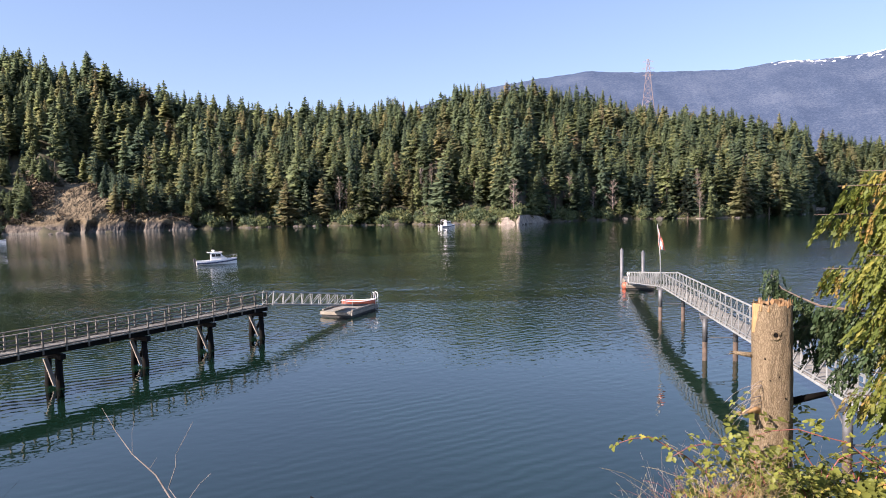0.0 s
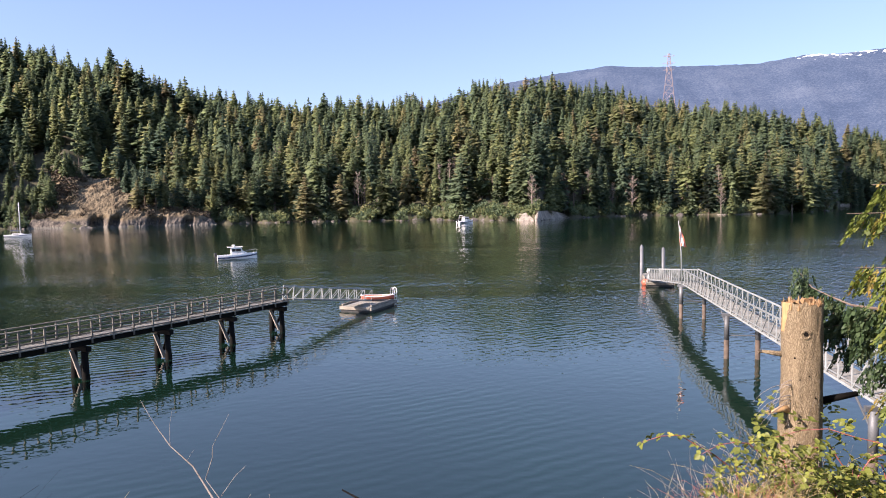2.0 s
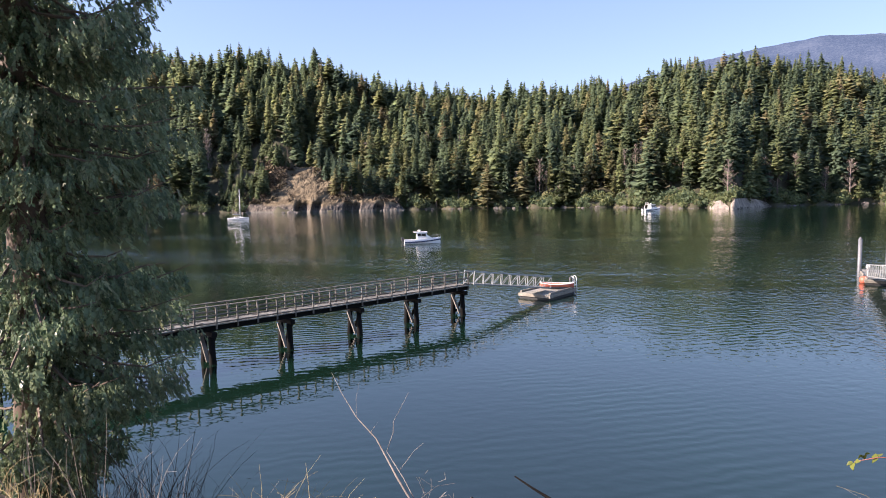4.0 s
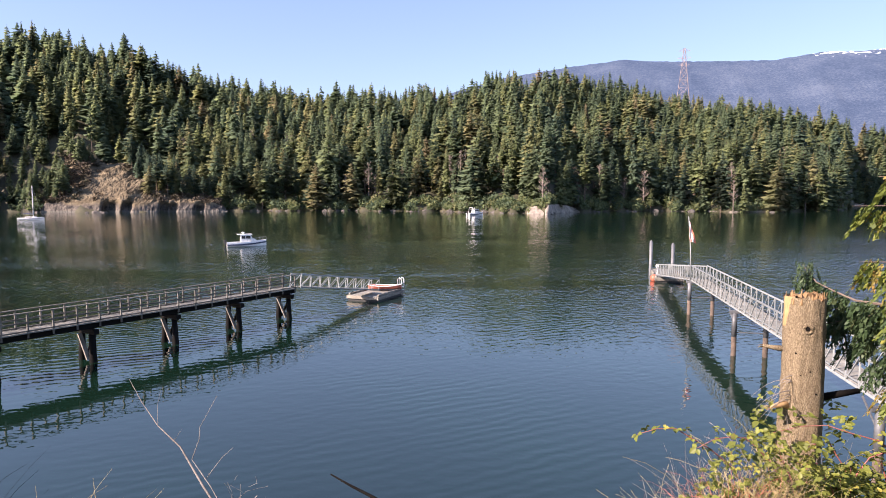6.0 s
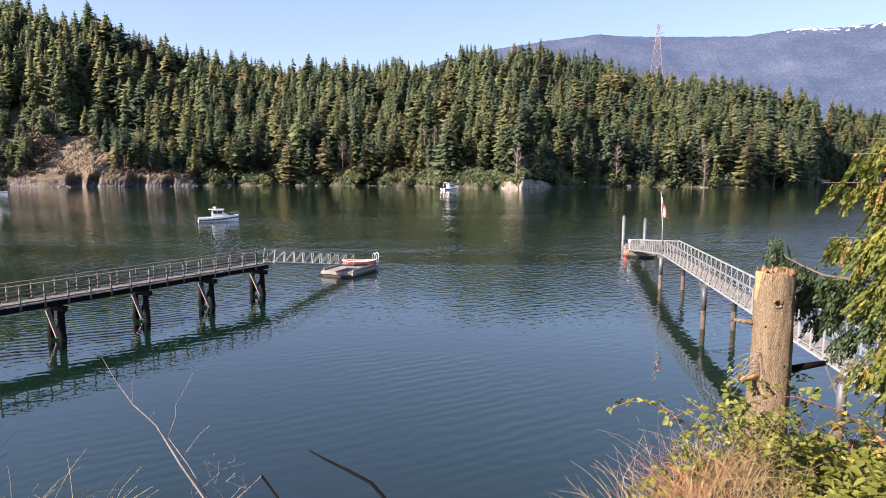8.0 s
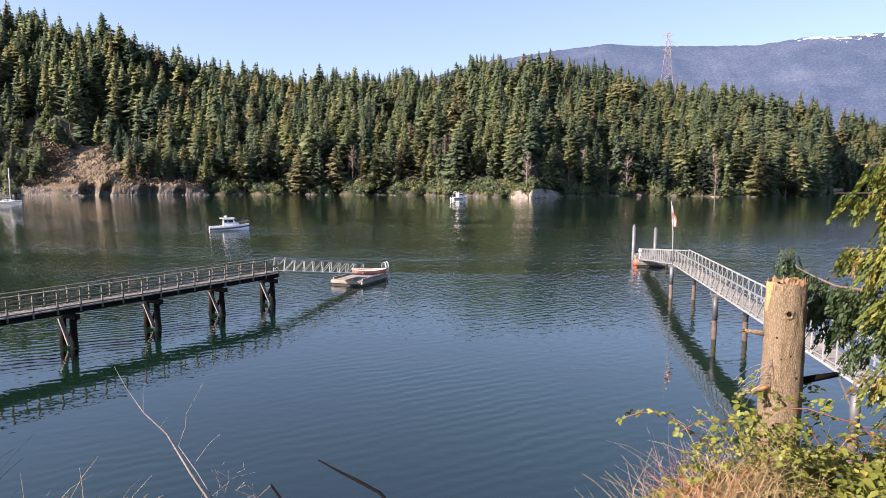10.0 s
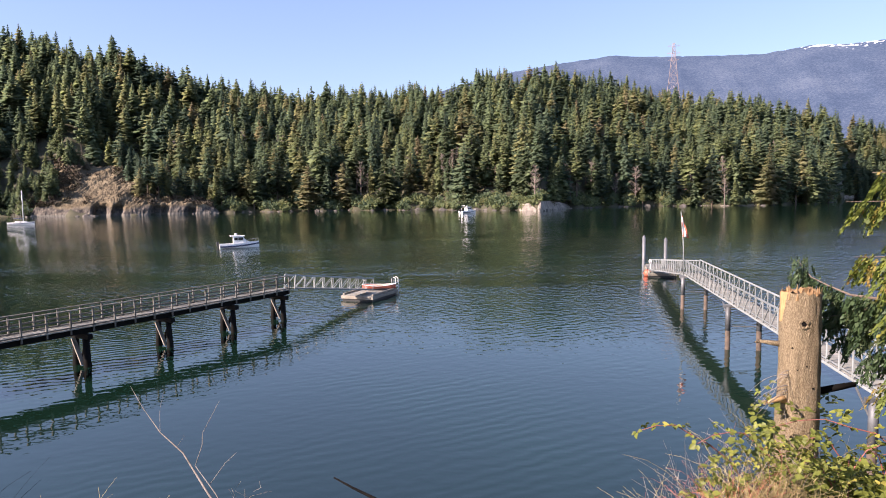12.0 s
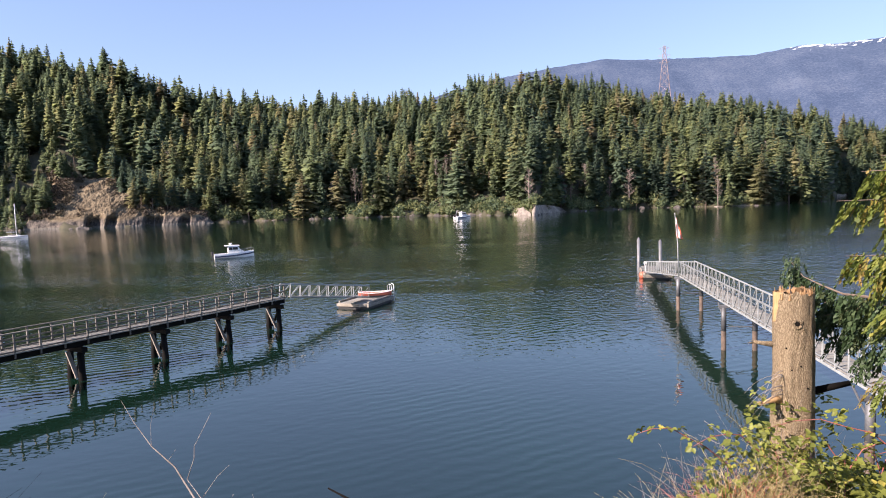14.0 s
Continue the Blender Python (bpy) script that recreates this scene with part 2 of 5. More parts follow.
def land_z(a, r):
    """Height of the far land at azimuth a (degrees) and range r."""
    rs = shore_r(a)
    wide = np.where(a > 28.5, 160.0, HILL)
    top = 9.5 + np.tan(np.radians(np.interp(a, *AZ_TOP) + 0.3)) * (rs + wide) - 27
    s = (r - rs) / wide
    up = np.where(s < 1, np.clip(s, 0, 1) ** 0.95, 1 - 0.25 * (s - 1))
    up = up * (1 - 0.8 * np.exp(-((a + 26.6) / 4.2) ** 4 - (np.clip(s, 0, 9) / 0.36) ** 2))
    z = np.where(s < 0, 40 * s, 0.5 + (top - 0.5) * up)
    return z + np.where(s > 0.02, 3.0 * np.sin(a * 1.1 + r * 0.021) * np.clip(s * 4, 0, 1), 0)


def polar(a, r):
    return np.sin(np.radians(a)) * r, np.cos(np.radians(a)) * r


def build_far_land():
    aa = np.linspace(-72, 56, 330)
    ss = np.concatenate([[-0.03, -0.008], np.linspace(0.0, 0.2, 14), np.linspace(0.23, 1.4, 30)])
    A, Sx = np.meshgrid(aa, ss, indexing="ij")
    R = shore_r(A) + Sx * np.where(A > 28.5, 160.0, HILL)
    Z = land_z(A, R)
    rng = np.random.default_rng(4)
    Z += rng.normal(0, 0.35, Z.shape) * (Sx > 0)
    X, Y = polar(A, R)
    n, k = A.shape
    i = (np.arange(n - 1)[:, None] * k + np.arange(k - 1)[None]).ravel()
    f = np.stack([i, i + 1, i + k + 1, i + k], 1)
    ob = new("ground_far_shore", fast_mesh("ground_far_shore", np.stack([X, Y, Z], -1).reshape(-1, 3), f, FLOOR, smooth=True))
    tagged(ob, "steep wooded hillside of dark soil and undergrowth beyond the bay", "ground", kind="structure")


def conifer(seed, layers, per, slim, base, droop, ragged, tufts=2):
    """Arrays of one conifer of unit height: whorls of boughs, each bough a few overlapping, tilted tufts of needles."""
    rnd = np.random.default_rng(seed)
    v, f = [], []
    lean = rnd.random() * 6.28
    for i in range(layers):
        t = (i + rnd.random()) / layers
        h = base + (0.985 - base) * t
        lim = slim * ((1 - t) ** 0.70 * min(1.0, 0.55 + 1.8 * t) * rnd.uniform(0.86, 1.08) + 0.010)
        count = max(4, int(round(per * (1 - 0.5 * t))))
        a0 = rnd.random() * 6.28
        for k in range(count):
            a = a0 + 6.283 * k / count + rnd.normal(0, 0.25)
            L = lim * (1 + ragged * (rnd.random() * 1.2 - 0.75)) * (1 + 0.18 * math.cos(a - lean))
            hh = h + rnd.normal(0, 0.036) * (1 - 0.75 * t)
            c, s = math.cos(a), math.sin(a)
            for q in range(tufts):
                r0, r1 = (0.0, 0.68) if q == 0 and tufts > 1 else ((0.45, 1.0) if tufts > 1 else (0.0, 1.0))
                r0, r1 = r0 * L, r1 * L * rnd.uniform(0.85, 1.1)
                w = (r1 - r0) * rnd.uniform(0.24, 0.42) + 0.004
                roll = rnd.normal(0, 0.5) * w
                z0, z1 = hh - droop * r0 * 0.6, hh - droop * r1 * rnd.uniform(0.4, 1.3) + (0.012 if q else 0)
                rm = r0 + (r1 - r0) * 0.58
                zm = z0 + (z1 - z0) * 0.5 - 0.006
                n = len(v)
                v += [(c * r0, s * r0, z0 + 0.012), (c * rm - s * w, s * rm + c * w, zm - roll - 0.25 * w), (c * r1, s * r1, z1), (c * rm + s * w, s * rm - c * w, zm + roll - 0.25 * w)]
                f += [(n, n + 1, n + 2), (n, n + 2, n + 3)]
    return np.array(v), np.array(f)


def puffed(v):
    """The outward way of a crown's round form at each of its points."""
    w = np.stack([v[:, 0] * 7, v[:, 1] * 7, np.full(len(v), 0.35)], 1)
    return w / np.linalg.norm(w, axis=1)[:, None]


def trunk_arrays(r, top=0.9, n=5):
    a = np.arange(n) * 2 * math.pi / n
    lo = np.stack([np.cos(a) * r, np.sin(a) * r, np.full(n, -0.06)], 1)
    hi = np.stack([np.cos(a) * r * .2, np.sin(a) * r * .2, np.full(n, top)], 1)
    i = np.arange(n)
    j = (i + 1) % n
    return np.concatenate([lo, hi]), np.concatenate([np.stack([i, j, j + n], 1), np.stack([i, j + n, i + n], 1)])


FIRS = [conifer(11, 30, 11, 0.150, 0.10, 0.25, 0.8), conifer(12, 27, 11, 0.175, 0.06, 0.40, 0.6), conifer(13, 32, 10, 0.120, 0.20, 0.20, 0.9),
        conifer(14, 28, 12, 0.185, 0.05, 0.55, 0.5), conifer(15, 25, 9, 0.150, 0.30, 0.15, 1.0), conifer(16, 29, 11, 0.160, 0.12, 0.45, 0.7),
        conifer(17, 22, 9, 0.170, 0.36, 0.10, 1.1), conifer(18, 34, 11, 0.135, 0.06, 0.60, 0.5)]
FAR_FIRS = [conifer(21, 30, 10, 0.16, 0.12, 0.3, 0.7, 1), conifer(22, 28, 11, 0.18, 0.10, 0.5, 0.6, 1), conifer(23, 32, 10, 0.13, 0.18, 0.3, 0.9, 1)]


def tree_spots():
    """Azimuth, range, height, tint of every tree on the far hill, the front row marked."""
    rng = np.random.default_rng(7)
    out = []
    for r0 in np.arange(1.5, 300, 8.6):
        a = -57.0
        while a < 44:
            rs = float(shore_r(a))
            wide = 160.0 if a > 28.5 else HILL
            r = rs + r0 + rng.normal(0, 2.2)
            step = math.degrees(9.6 / r) * (0.35 + 1.3 * rng.random())
            a += step
            s = (r - rs) / wide
            if s < 0.006 or s > 1.16:
                continue
            front = s < 0.05
            elev = math.degrees(math.atan((float(land_z(a, r)) - 9.5) / r))
            # the bare bluff, and a strip of open rock at the water
            if elev < np.interp(a, *BLUFF) - 0.1 + 0.15 * math.sin(a * 5):
                continue
            h = rng.triangular(15, 31, 40) if s < 0.9 else rng.triangular(17, 27, 38)
            if front:
                h *= rng.uniform(0.55, 1.15)
            if rng.random() < 0.12:
                h *= 0.6
            if -37 < a < -30.5 and s < 0.3:
                h *= 0.5
            stand = 0.5 + 0.5 * math.sin(a * 0.9 + 1.3) * math.sin(r * 0.03 + a * 0.3)
            tint = min(0.97, max(0.02, 0.06 + 0.46 * stand + rng.normal(0, 0.27)))
            if rng.random() < 0.06:
                tint = rng.uniform(0.85, 0.97)
            out.append((a, r, h, tint, front, s))
    # olive firs standing on the headland's shoulder, and dark ones on its shaded side
    for k in range(64):
        a = rng.uniform(-27.6, -20.6)
        r = float(bluff_r(a)) + BLUFF_DEEP * (rng.uniform(0.55, 0.80) if a < -26.4 else rng.uniform(0.20, 0.70))
        out.append((a, r, rng.uniform(11, 21), rng.uniform(0.45, 0.85), False, 0.2))
    for k in range(44):
        a = rng.uniform(-35.0, -30.2)
        deep = rng.uniform(0.12, 0.55) if a < -32 else rng.uniform(0.62, 0.85)
        out.append((a, float(bluff_r(a)) + BLUFF_DEEP * deep, rng.uniform(8, 17), rng.uniform(0.05, 0.35), False, 0.2))
    return out


def build_forest():
    rng = np.random.default_rng(9)
    V, F, T, P, TV, TF, n, tn = [], [], [], [], [], [], 0, 0
    row = []
    trv, trf = trunk_arrays(0.012)
    for a, r, h, tint, front, s in tree_spots():
        x, y = polar(a, r)
        z = float(land_z(a, r)) - 0.4
        if -34 < a < -20.3 and r < shore_r(a) + BLUFF_DEEP * 0.75:
            z = max(z, float(bluff_grade(a, r)[0]) - 0.6)
        if front and -44 < a < 29:
            row.append((x, y, z, h))
            continue
        v, f = FIRS[rng.integers(8)] if s < 0.30 else FAR_FIRS[rng.integers(3)]
        t = rng.random() * 6.283
        c, q = math.cos(t), math.sin(t)
        wide = h * rng.triangular(0.9, 1.3, 2.4)
        m = np.array([[c * wide, q * wide, 0], [-q * wide, c * wide, 0], [rng.normal(0, .015) * h, rng.normal(0, .015) * h, h]])
        w = v @ m
        V.append(w + (x, y, z))
        P.append(puffed(w / wide))
        F.append(f + n)
        T.append(np.full(len(v), tint))
        n += len(v)
        if s < 0.4:
            TV.append(trv @ m + (x, y, z))
            TF.append(trf + tn)
            tn += len(trv)
    wood = thing("hillside_forest", "dense mixed conifer forest of dark and olive green firs covering the hill", "forest")
    wood["kind"] = "stuff"
    part("crowns", fast_mesh("crowns", np.concatenate(V), np.concatenate(F), PINE, {"tint": np.concatenate(T), "puff": np.concatenate(P)}), None, wood)
    part("trunks", fast_mesh("trunks", np.concatenate(TV), np.concatenate(TF), BARK), None, wood)
    # the front row by the water, tree by tree
    protos = []
    for v, f in FIRS:
        crown = fast_mesh("crown", v, f, PINE, {"tint": np.zeros(len(v)), "puff": puffed(v)})
        trunk = fast_mesh("trunk", trv, trf, BARK)
        protos.append((crown, trunk))
    for i, (x, y, z, h) in enumerate(row):
        tree = thing("fir_tree", "tall ragged green fir tree standing at the rocky waterline", "tree", "shoreline trees")
        w = h * rng.triangular(1.0, 1.5, 2.4)
        tree.matrix_world = pose(x, y, z, 0, 0, rng.uniform(0, 360)) @ Matrix.Diagonal((w, w, h, 1))
        crown, trunk = protos[rng.integers(8)]
        part("crown", crown, None, tree)
        part("trunk", trunk, None, tree)


def build_water():
    g = Geo()
    g.add([(-4500, -600, 0), (4500, -600, 0), (4500, 4800, 0), (-4500, 4800, 0)], [(0, 1, 2, 3)])
    tagged(new("water", g.mesh("water", WATER)), "calm dark green-blue sea water with streaks of ripples", "water", kind="structure")


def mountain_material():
    m = Mat("hazy_forested_mountain", 0.95, 0, 0.1)
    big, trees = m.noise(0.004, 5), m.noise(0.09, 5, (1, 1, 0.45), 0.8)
    # distance haze is mixed into these bluish forest colours
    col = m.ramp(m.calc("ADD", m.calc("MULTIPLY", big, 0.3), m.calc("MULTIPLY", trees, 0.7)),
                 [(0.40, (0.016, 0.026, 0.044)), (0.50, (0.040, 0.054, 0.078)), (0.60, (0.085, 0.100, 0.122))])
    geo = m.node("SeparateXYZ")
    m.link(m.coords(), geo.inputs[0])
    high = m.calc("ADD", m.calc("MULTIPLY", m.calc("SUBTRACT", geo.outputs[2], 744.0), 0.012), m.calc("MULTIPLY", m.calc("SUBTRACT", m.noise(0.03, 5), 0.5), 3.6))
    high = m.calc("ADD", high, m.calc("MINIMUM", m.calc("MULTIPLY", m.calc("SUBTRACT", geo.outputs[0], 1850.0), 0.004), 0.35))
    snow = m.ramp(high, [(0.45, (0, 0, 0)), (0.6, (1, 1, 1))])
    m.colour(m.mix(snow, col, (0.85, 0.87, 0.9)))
    # faint blue emission paints in the rest of the haze
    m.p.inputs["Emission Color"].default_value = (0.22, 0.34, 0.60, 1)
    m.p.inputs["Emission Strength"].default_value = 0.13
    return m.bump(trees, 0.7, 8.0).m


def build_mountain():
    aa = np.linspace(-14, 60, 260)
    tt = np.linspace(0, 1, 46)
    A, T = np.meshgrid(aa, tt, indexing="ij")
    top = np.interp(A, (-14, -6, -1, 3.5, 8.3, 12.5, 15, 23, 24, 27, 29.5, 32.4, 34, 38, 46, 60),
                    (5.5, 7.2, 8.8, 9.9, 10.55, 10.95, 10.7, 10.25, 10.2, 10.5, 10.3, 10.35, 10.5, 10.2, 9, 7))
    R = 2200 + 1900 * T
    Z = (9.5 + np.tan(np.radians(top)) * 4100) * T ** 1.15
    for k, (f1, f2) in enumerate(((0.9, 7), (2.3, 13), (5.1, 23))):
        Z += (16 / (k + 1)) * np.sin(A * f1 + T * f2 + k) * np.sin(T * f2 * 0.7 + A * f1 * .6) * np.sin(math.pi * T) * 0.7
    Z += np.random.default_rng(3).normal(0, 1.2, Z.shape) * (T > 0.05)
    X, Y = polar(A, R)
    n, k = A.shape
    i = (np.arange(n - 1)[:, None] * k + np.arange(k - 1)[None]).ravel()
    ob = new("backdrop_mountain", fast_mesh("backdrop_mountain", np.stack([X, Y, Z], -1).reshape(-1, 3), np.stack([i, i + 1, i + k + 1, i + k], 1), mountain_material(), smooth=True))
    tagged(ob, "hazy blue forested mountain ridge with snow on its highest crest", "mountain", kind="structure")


build_water()
build_far_land()
build_forest()
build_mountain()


# ---- the timber pier ----
def rail_frame(a, b):
    """Pose with y along a to b on plan."""
    d = Vector(b) - Vector(a)
    return Matrix.LocRotScale(Vector(a), Euler((0, 0, math.atan2(-d.x, d.y))), None)


def build_pier():
    end, back = Vector((-13.82, 49.8, 0)), Vector((-0.491, -0.871, 0))
    length, half, deck = 36.0, 0.62, 2.30
    pier = thing("timber_pier", "long weathered timber pier with railings on dark braced piles", "pier")
    pier.matrix_world = rail_frame(end + back * length, end)          # y runs seaward, the end at y = length
    L = length
    for sx in (-0.42, 0.42):
        g = Geo()
        g.beam((sx, 0, deck - 0.23), (sx, L, deck - 0.23), 0.18, 0.34)
        part("girder", g, TAR, pier, "dark tarred timber girder")
    plank = Geo()
    plank.beam((-half - 0.1, 0, 0), (half + 0.1, 0, 0), 0.19, 0.05)
    pm = plank.mesh("plank", TIMBER)
    for i in range(int(L / 0.2)):
        ob = part("plank", pm, None, pier)
        ob.matrix_local = pose(0, 0.1 + i * 0.2, deck - 0.025 + random.uniform(-.006, .006), 0, 0, random.uniform(-.5, .5))
    for sx in (-half, half):
        n = int(L / 1.28)
        for i in range(n + 1):
            y = L - 0.12 - i * 1.28
            g = Geo()
            g.beam((sx, y, deck - 0.30), (sx, y, deck + 1.0), 0.09, 0.09, (0, 1, 0))
            part("rail_post", g, RAIL_WOOD, pier)
        for name, z, w, h in (("top_rail", deck + 1.03, 0.14, 0.05), ("mid_rail", deck + 0.52, 0.04, 0.09), ("kerb_rail", deck + 0.07, 0.09, 0.09)):
            g = Geo()
            g.beam((sx, 0, z), (sx, L, z), w, h)
            part(name, g, RAIL_WOOD, pier)
    for s in (0.7, 5.5, 10.6, 15.9, 20.9, 26.1, 31.2):
        y = L - s
        g = Geo()
        g.beam((-0.95, y, deck - 0.55), (0.95, y, deck - 0.55), 0.3, 0.3)
        part("pile_cap", g, TAR, pier)
        for sx in (-0.5, 0.5):
            g = Geo()
            g.tube([(sx * 1.15, y, -3), (sx * 1.1, y, -0.2), (sx * 1.08, y, 0.35), (sx, y, deck - 0.7)], [.22, .24, .19, .17], 10, 0.14, int(s * 9 + sx))
            part("support_leg", g, TAR, pier, "", True)
        for q, (x0, x1) in ((0.2, (-0.45, 0.42)), (-0.2, (0.42, -0.42))):
            g = Geo()
            g.beam((x0, y + q, 0.15), (x1, y + q, deck - 0.75), 0.08, 0.24, (0, 1, 0))
            part("cross_brace", g, PALE_BRACE if q < 0 else TAR, pier)


def truss_panel(parent, x, length, height, bays, mat, z0=0.0, post=0.05, chord=0.07, mirror=False):
    """A side truss along y: chords, posts and diagonals, each a part."""
    for name, z in (("bottom_chord", z0), ("top_chord", z0 + height)):
        g = Geo()
        g.beam((x, 0, z), (x, length, z), chord, chord * 1.3)
        part(name, g, mat, parent)
    for i in range(bays + 1):
        y = length * i / bays
        g = Geo()
        g.beam((x, y, z0), (x, y, z0 + height), post, post, (0, 1, 0))
        part("truss_post", g, mat, parent)
        if i < bays:
            y2 = length * (i + 1) / bays
            g = Geo()
            a, b = (y2, y) if mirror else (y, y2)
            g.beam((x, a, z0), (x, b, z0 + height), post * .9, post * .9, (1, 0, 0))
            part("truss_diagonal", g, mat, parent)


def build_gangway(name, label, a, b, width, height, bays, mirror, plank_mat):
    """A truss gangway from a down to b."""
    a, b = Vector(a), Vector(b)
    d = b - a
    gw = thing(name, label, "gangway")
    gw.matrix_world = Matrix.Translation(a) @ Euler((math.atan2(d.z, math.hypot(d.x, d.y)), 0, math.atan2(-d.x, d.y))).to_matrix().to_4x4()
    for sx in (-width / 2, width / 2):
        truss_panel(gw, sx, d.length, height, bays, ALU, mirror=mirror)
    g = Geo()
    g.beam((-width / 2 + .04, 0, 0), (-width / 2 + .04, d.length, 0), 0.03, 0.05)
    g.beam((width / 2 - .04, 0, 0), (width / 2 - .04, d.length, 0), 0.03, 0.05)
    part("deck_bearer", g, ALU, gw)
    g = Geo()
    g.beam((-width / 2 + .05, 0, 0), (width / 2 - .05, 0, 0), 0.24, 0.035)
    pm = g.mesh("tread_plank", plank_mat)
    for i in range(int(d.length / 0.25)):
        part("tread_plank", pm, None, gw).matrix_local = pose(0, 0.12 + i * 0.25, 0.045)
    return gw


def build_float(name, label, origin, turn, w, l, top, side):
    fl = thing(name, label, "float", "", origin, turn)
    g = Geo()
    g.beam((0, 0.06, top - .3), (0, l - 0.06, top - .3), w - 0.1, 0.34)
    part("buoyancy_block", g, BLACK, fl)
    for sx in (-w / 2, w / 2):
        g = Geo()
        g.beam((sx, 0, top - .10), (sx, l, top - .10), 0.1, 0.26)
        part("side_fascia", g, side, fl)
    for y in (0, l):
        g = Geo()
        g.beam((-w / 2 - .05, y, top - .10), (w / 2 + .05, y, top - .10), 0.1, 0.26)
        part("end_fascia", g, side, fl)
    g = Geo()
    g.beam((-w / 2, 0, 0), (w / 2, 0, 0), 0.185, 0.045)
    pm = g.mesh("deck_board", TIMBER)
    for i in range(int(l / 0.2)):
        part("deck_board", pm, None, fl).matrix_local = pose(0, 0.1 + i * 0.2, top + 0.045 + random.uniform(-.004, .004))
    for sx in (-w / 2 + .1, w / 2 - .1):
        g = Geo()
        g.beam((sx, 0.2, top + 0.16), (sx, l - .2, top + 0.16), 0.14, 0.14)
        part("bull_rail", g, PALE_BRACE, fl)
    return fl


def build_fixed_walkway():
    a, b = Vector((12.85, 17.6, 2.75)), Vector((17.55, 53.0, 2.75))
    d = b - a
    wk = thing("aluminium_walkway", "white aluminium truss walkway with plank deck standing on steel piles", "walkway")
    wk.matrix_world = Matrix.Translation(a) @ Euler((0, 0, math.atan2(-d.x, d.y))).to_matrix().to_4x4()
    W, L = 1.25, d.length
    for sx in (0.0, W):
        truss_panel(wk, sx, L, 1.15, 32, ALU, mirror=True, chord=0.065, post=0.055)
        g = Geo()
        g.beam((sx, 0, 0.2), (sx, L, 0.2), 0.03, 0.05)
        part("kick_rail", g, ALU, wk)
    g = Geo()
    g.beam((.04, 0, 0), (W - .04, 0, 0), 0.19, 0.04)
    pm = g.mesh("deck_plank", TIMBER)
    for i in range(int(L / 0.21)):
        part("deck_plank", pm, None, wk).matrix_local = pose(0, 0.1 + i * 0.21, 0.06)
    inv = wk.matrix_world.inverted()
    for y in (3.7, 21.6, 35.2):
        g = Geo()
        g.beam((-0.4, y, -0.14), (W + 0.55, y, -0.14), 0.16, 0.2)
        part("cross_head", g, STEEL, wk)
        for x in (-0.12, W + 0.38):
            g = Geo()
            g.tube([(x, y, -6), (x, y, -1.6)], [.15, .15], 14)
            part("support_leg", g, RUST, wk, "rust-stained lower pile")
            g = Geo()
            g.tube([(x, y, -1.6), (x, y, -0.2)], [.155, .155], 14)
            part("support_leg", g, STEEL, wk, "", True)
        g = Geo()
        g.beam((-.12, y, -1.35), (W + .38, y, -1.35), .06, .06)
        g.beam((-.12, y + .1, -0.9), (-.12, y + 1.3, -0.1), .06, .06)
        part("pile_brace", g, STEEL, wk)


def build_pole(name, label, at, top, r, mat, cone=True):
    p = thing(name, label, "pile", "mooring piles", at)
    g = Geo()
    g.tube([(0, 0, -4), (0, 0, top - 0.25)], [r, r], 14)
    part("shaft", g, mat, p, "", True)
    g = Geo()
    g.tube([(0, 0, top - 0.25), (0, 0, top)], [r * 1.05, 0.03], 14)
    part("cone_cap", g, mat, p)


def build_flag():
    f = thing("flag_pole", "slim white flagpole with a hanging red and white flag", "flagpole", "", (17.42, 52.6, 2.75))
    g = Geo()
    g.tube([(0, 0, -0.2), (-0.05, 0, 2.5), (-0.28, 0, 5.05)], [.045, .04, .025], 8)
    part("pole", g, ALU, f, "", True)
    # the cloth hangs in folds; three bands stitched side by side
    def fold(i, u):
        return (-0.26 + 0.012 * i + u * (0.10 + 0.045 * i), 0.09 * math.sin(i * 1.0 + u * 5.0) * (0.3 + 0.08 * i), 4.78 - i * 0.17 - 0.16 * u)

    cloth = None
    for name, u0, u1, mat in (("white_band", 0.28, 0.62, GEL), ("red_band", 0.0, 0.28, RED), ("red_band", 0.62, 1.0, RED)):
        vs, fs = [], []
        for i in range(11):
            for u in (u0, (u0 + u1) / 2, u1):
                x, y, z = fold(i, u)
                vs += [(x, y, z), (x, y + 0.012, z)]
        for i in range(10):
            for k in range(2):
                p = i * 6 + k * 2
                fs += [(p, p + 2, p + 8, p + 6), (p + 1, p + 7, p + 9, p + 3)]
            p = i * 6
            fs += [(p, p + 6, p + 7, p + 1), (p + 4, p + 5, p + 11, p + 10)]
        g = Geo()
        g.add(vs, fs)
        ob = part(name if cloth else "flag", g, mat, cloth or f, "red and white flag hanging limp" if not cloth else "", True)
        cloth = cloth or ob


def build_fender_ball():
    b = thing("red_buoy", "round red mooring buoy hanging at the float's corner", "buoy", "", (20.35, 73.4, 0.18))
    g = Geo()
    g.tube([(0, 0, 0.42 * math.cos(t) + 0.12) for t in [3.1416 * i / 10 for i in range(11)]][::-1], [max(.03, .42 * math.sin(3.1416 * i / 10)) for i in range(11)], 14)
    part("ball", g, RED, b, "", True)
    g = Geo()
    g.tube([(0, 0, .5), (0, 0, .68)], [.07, .05], 8)
    part("eye", g, BLACK, b)


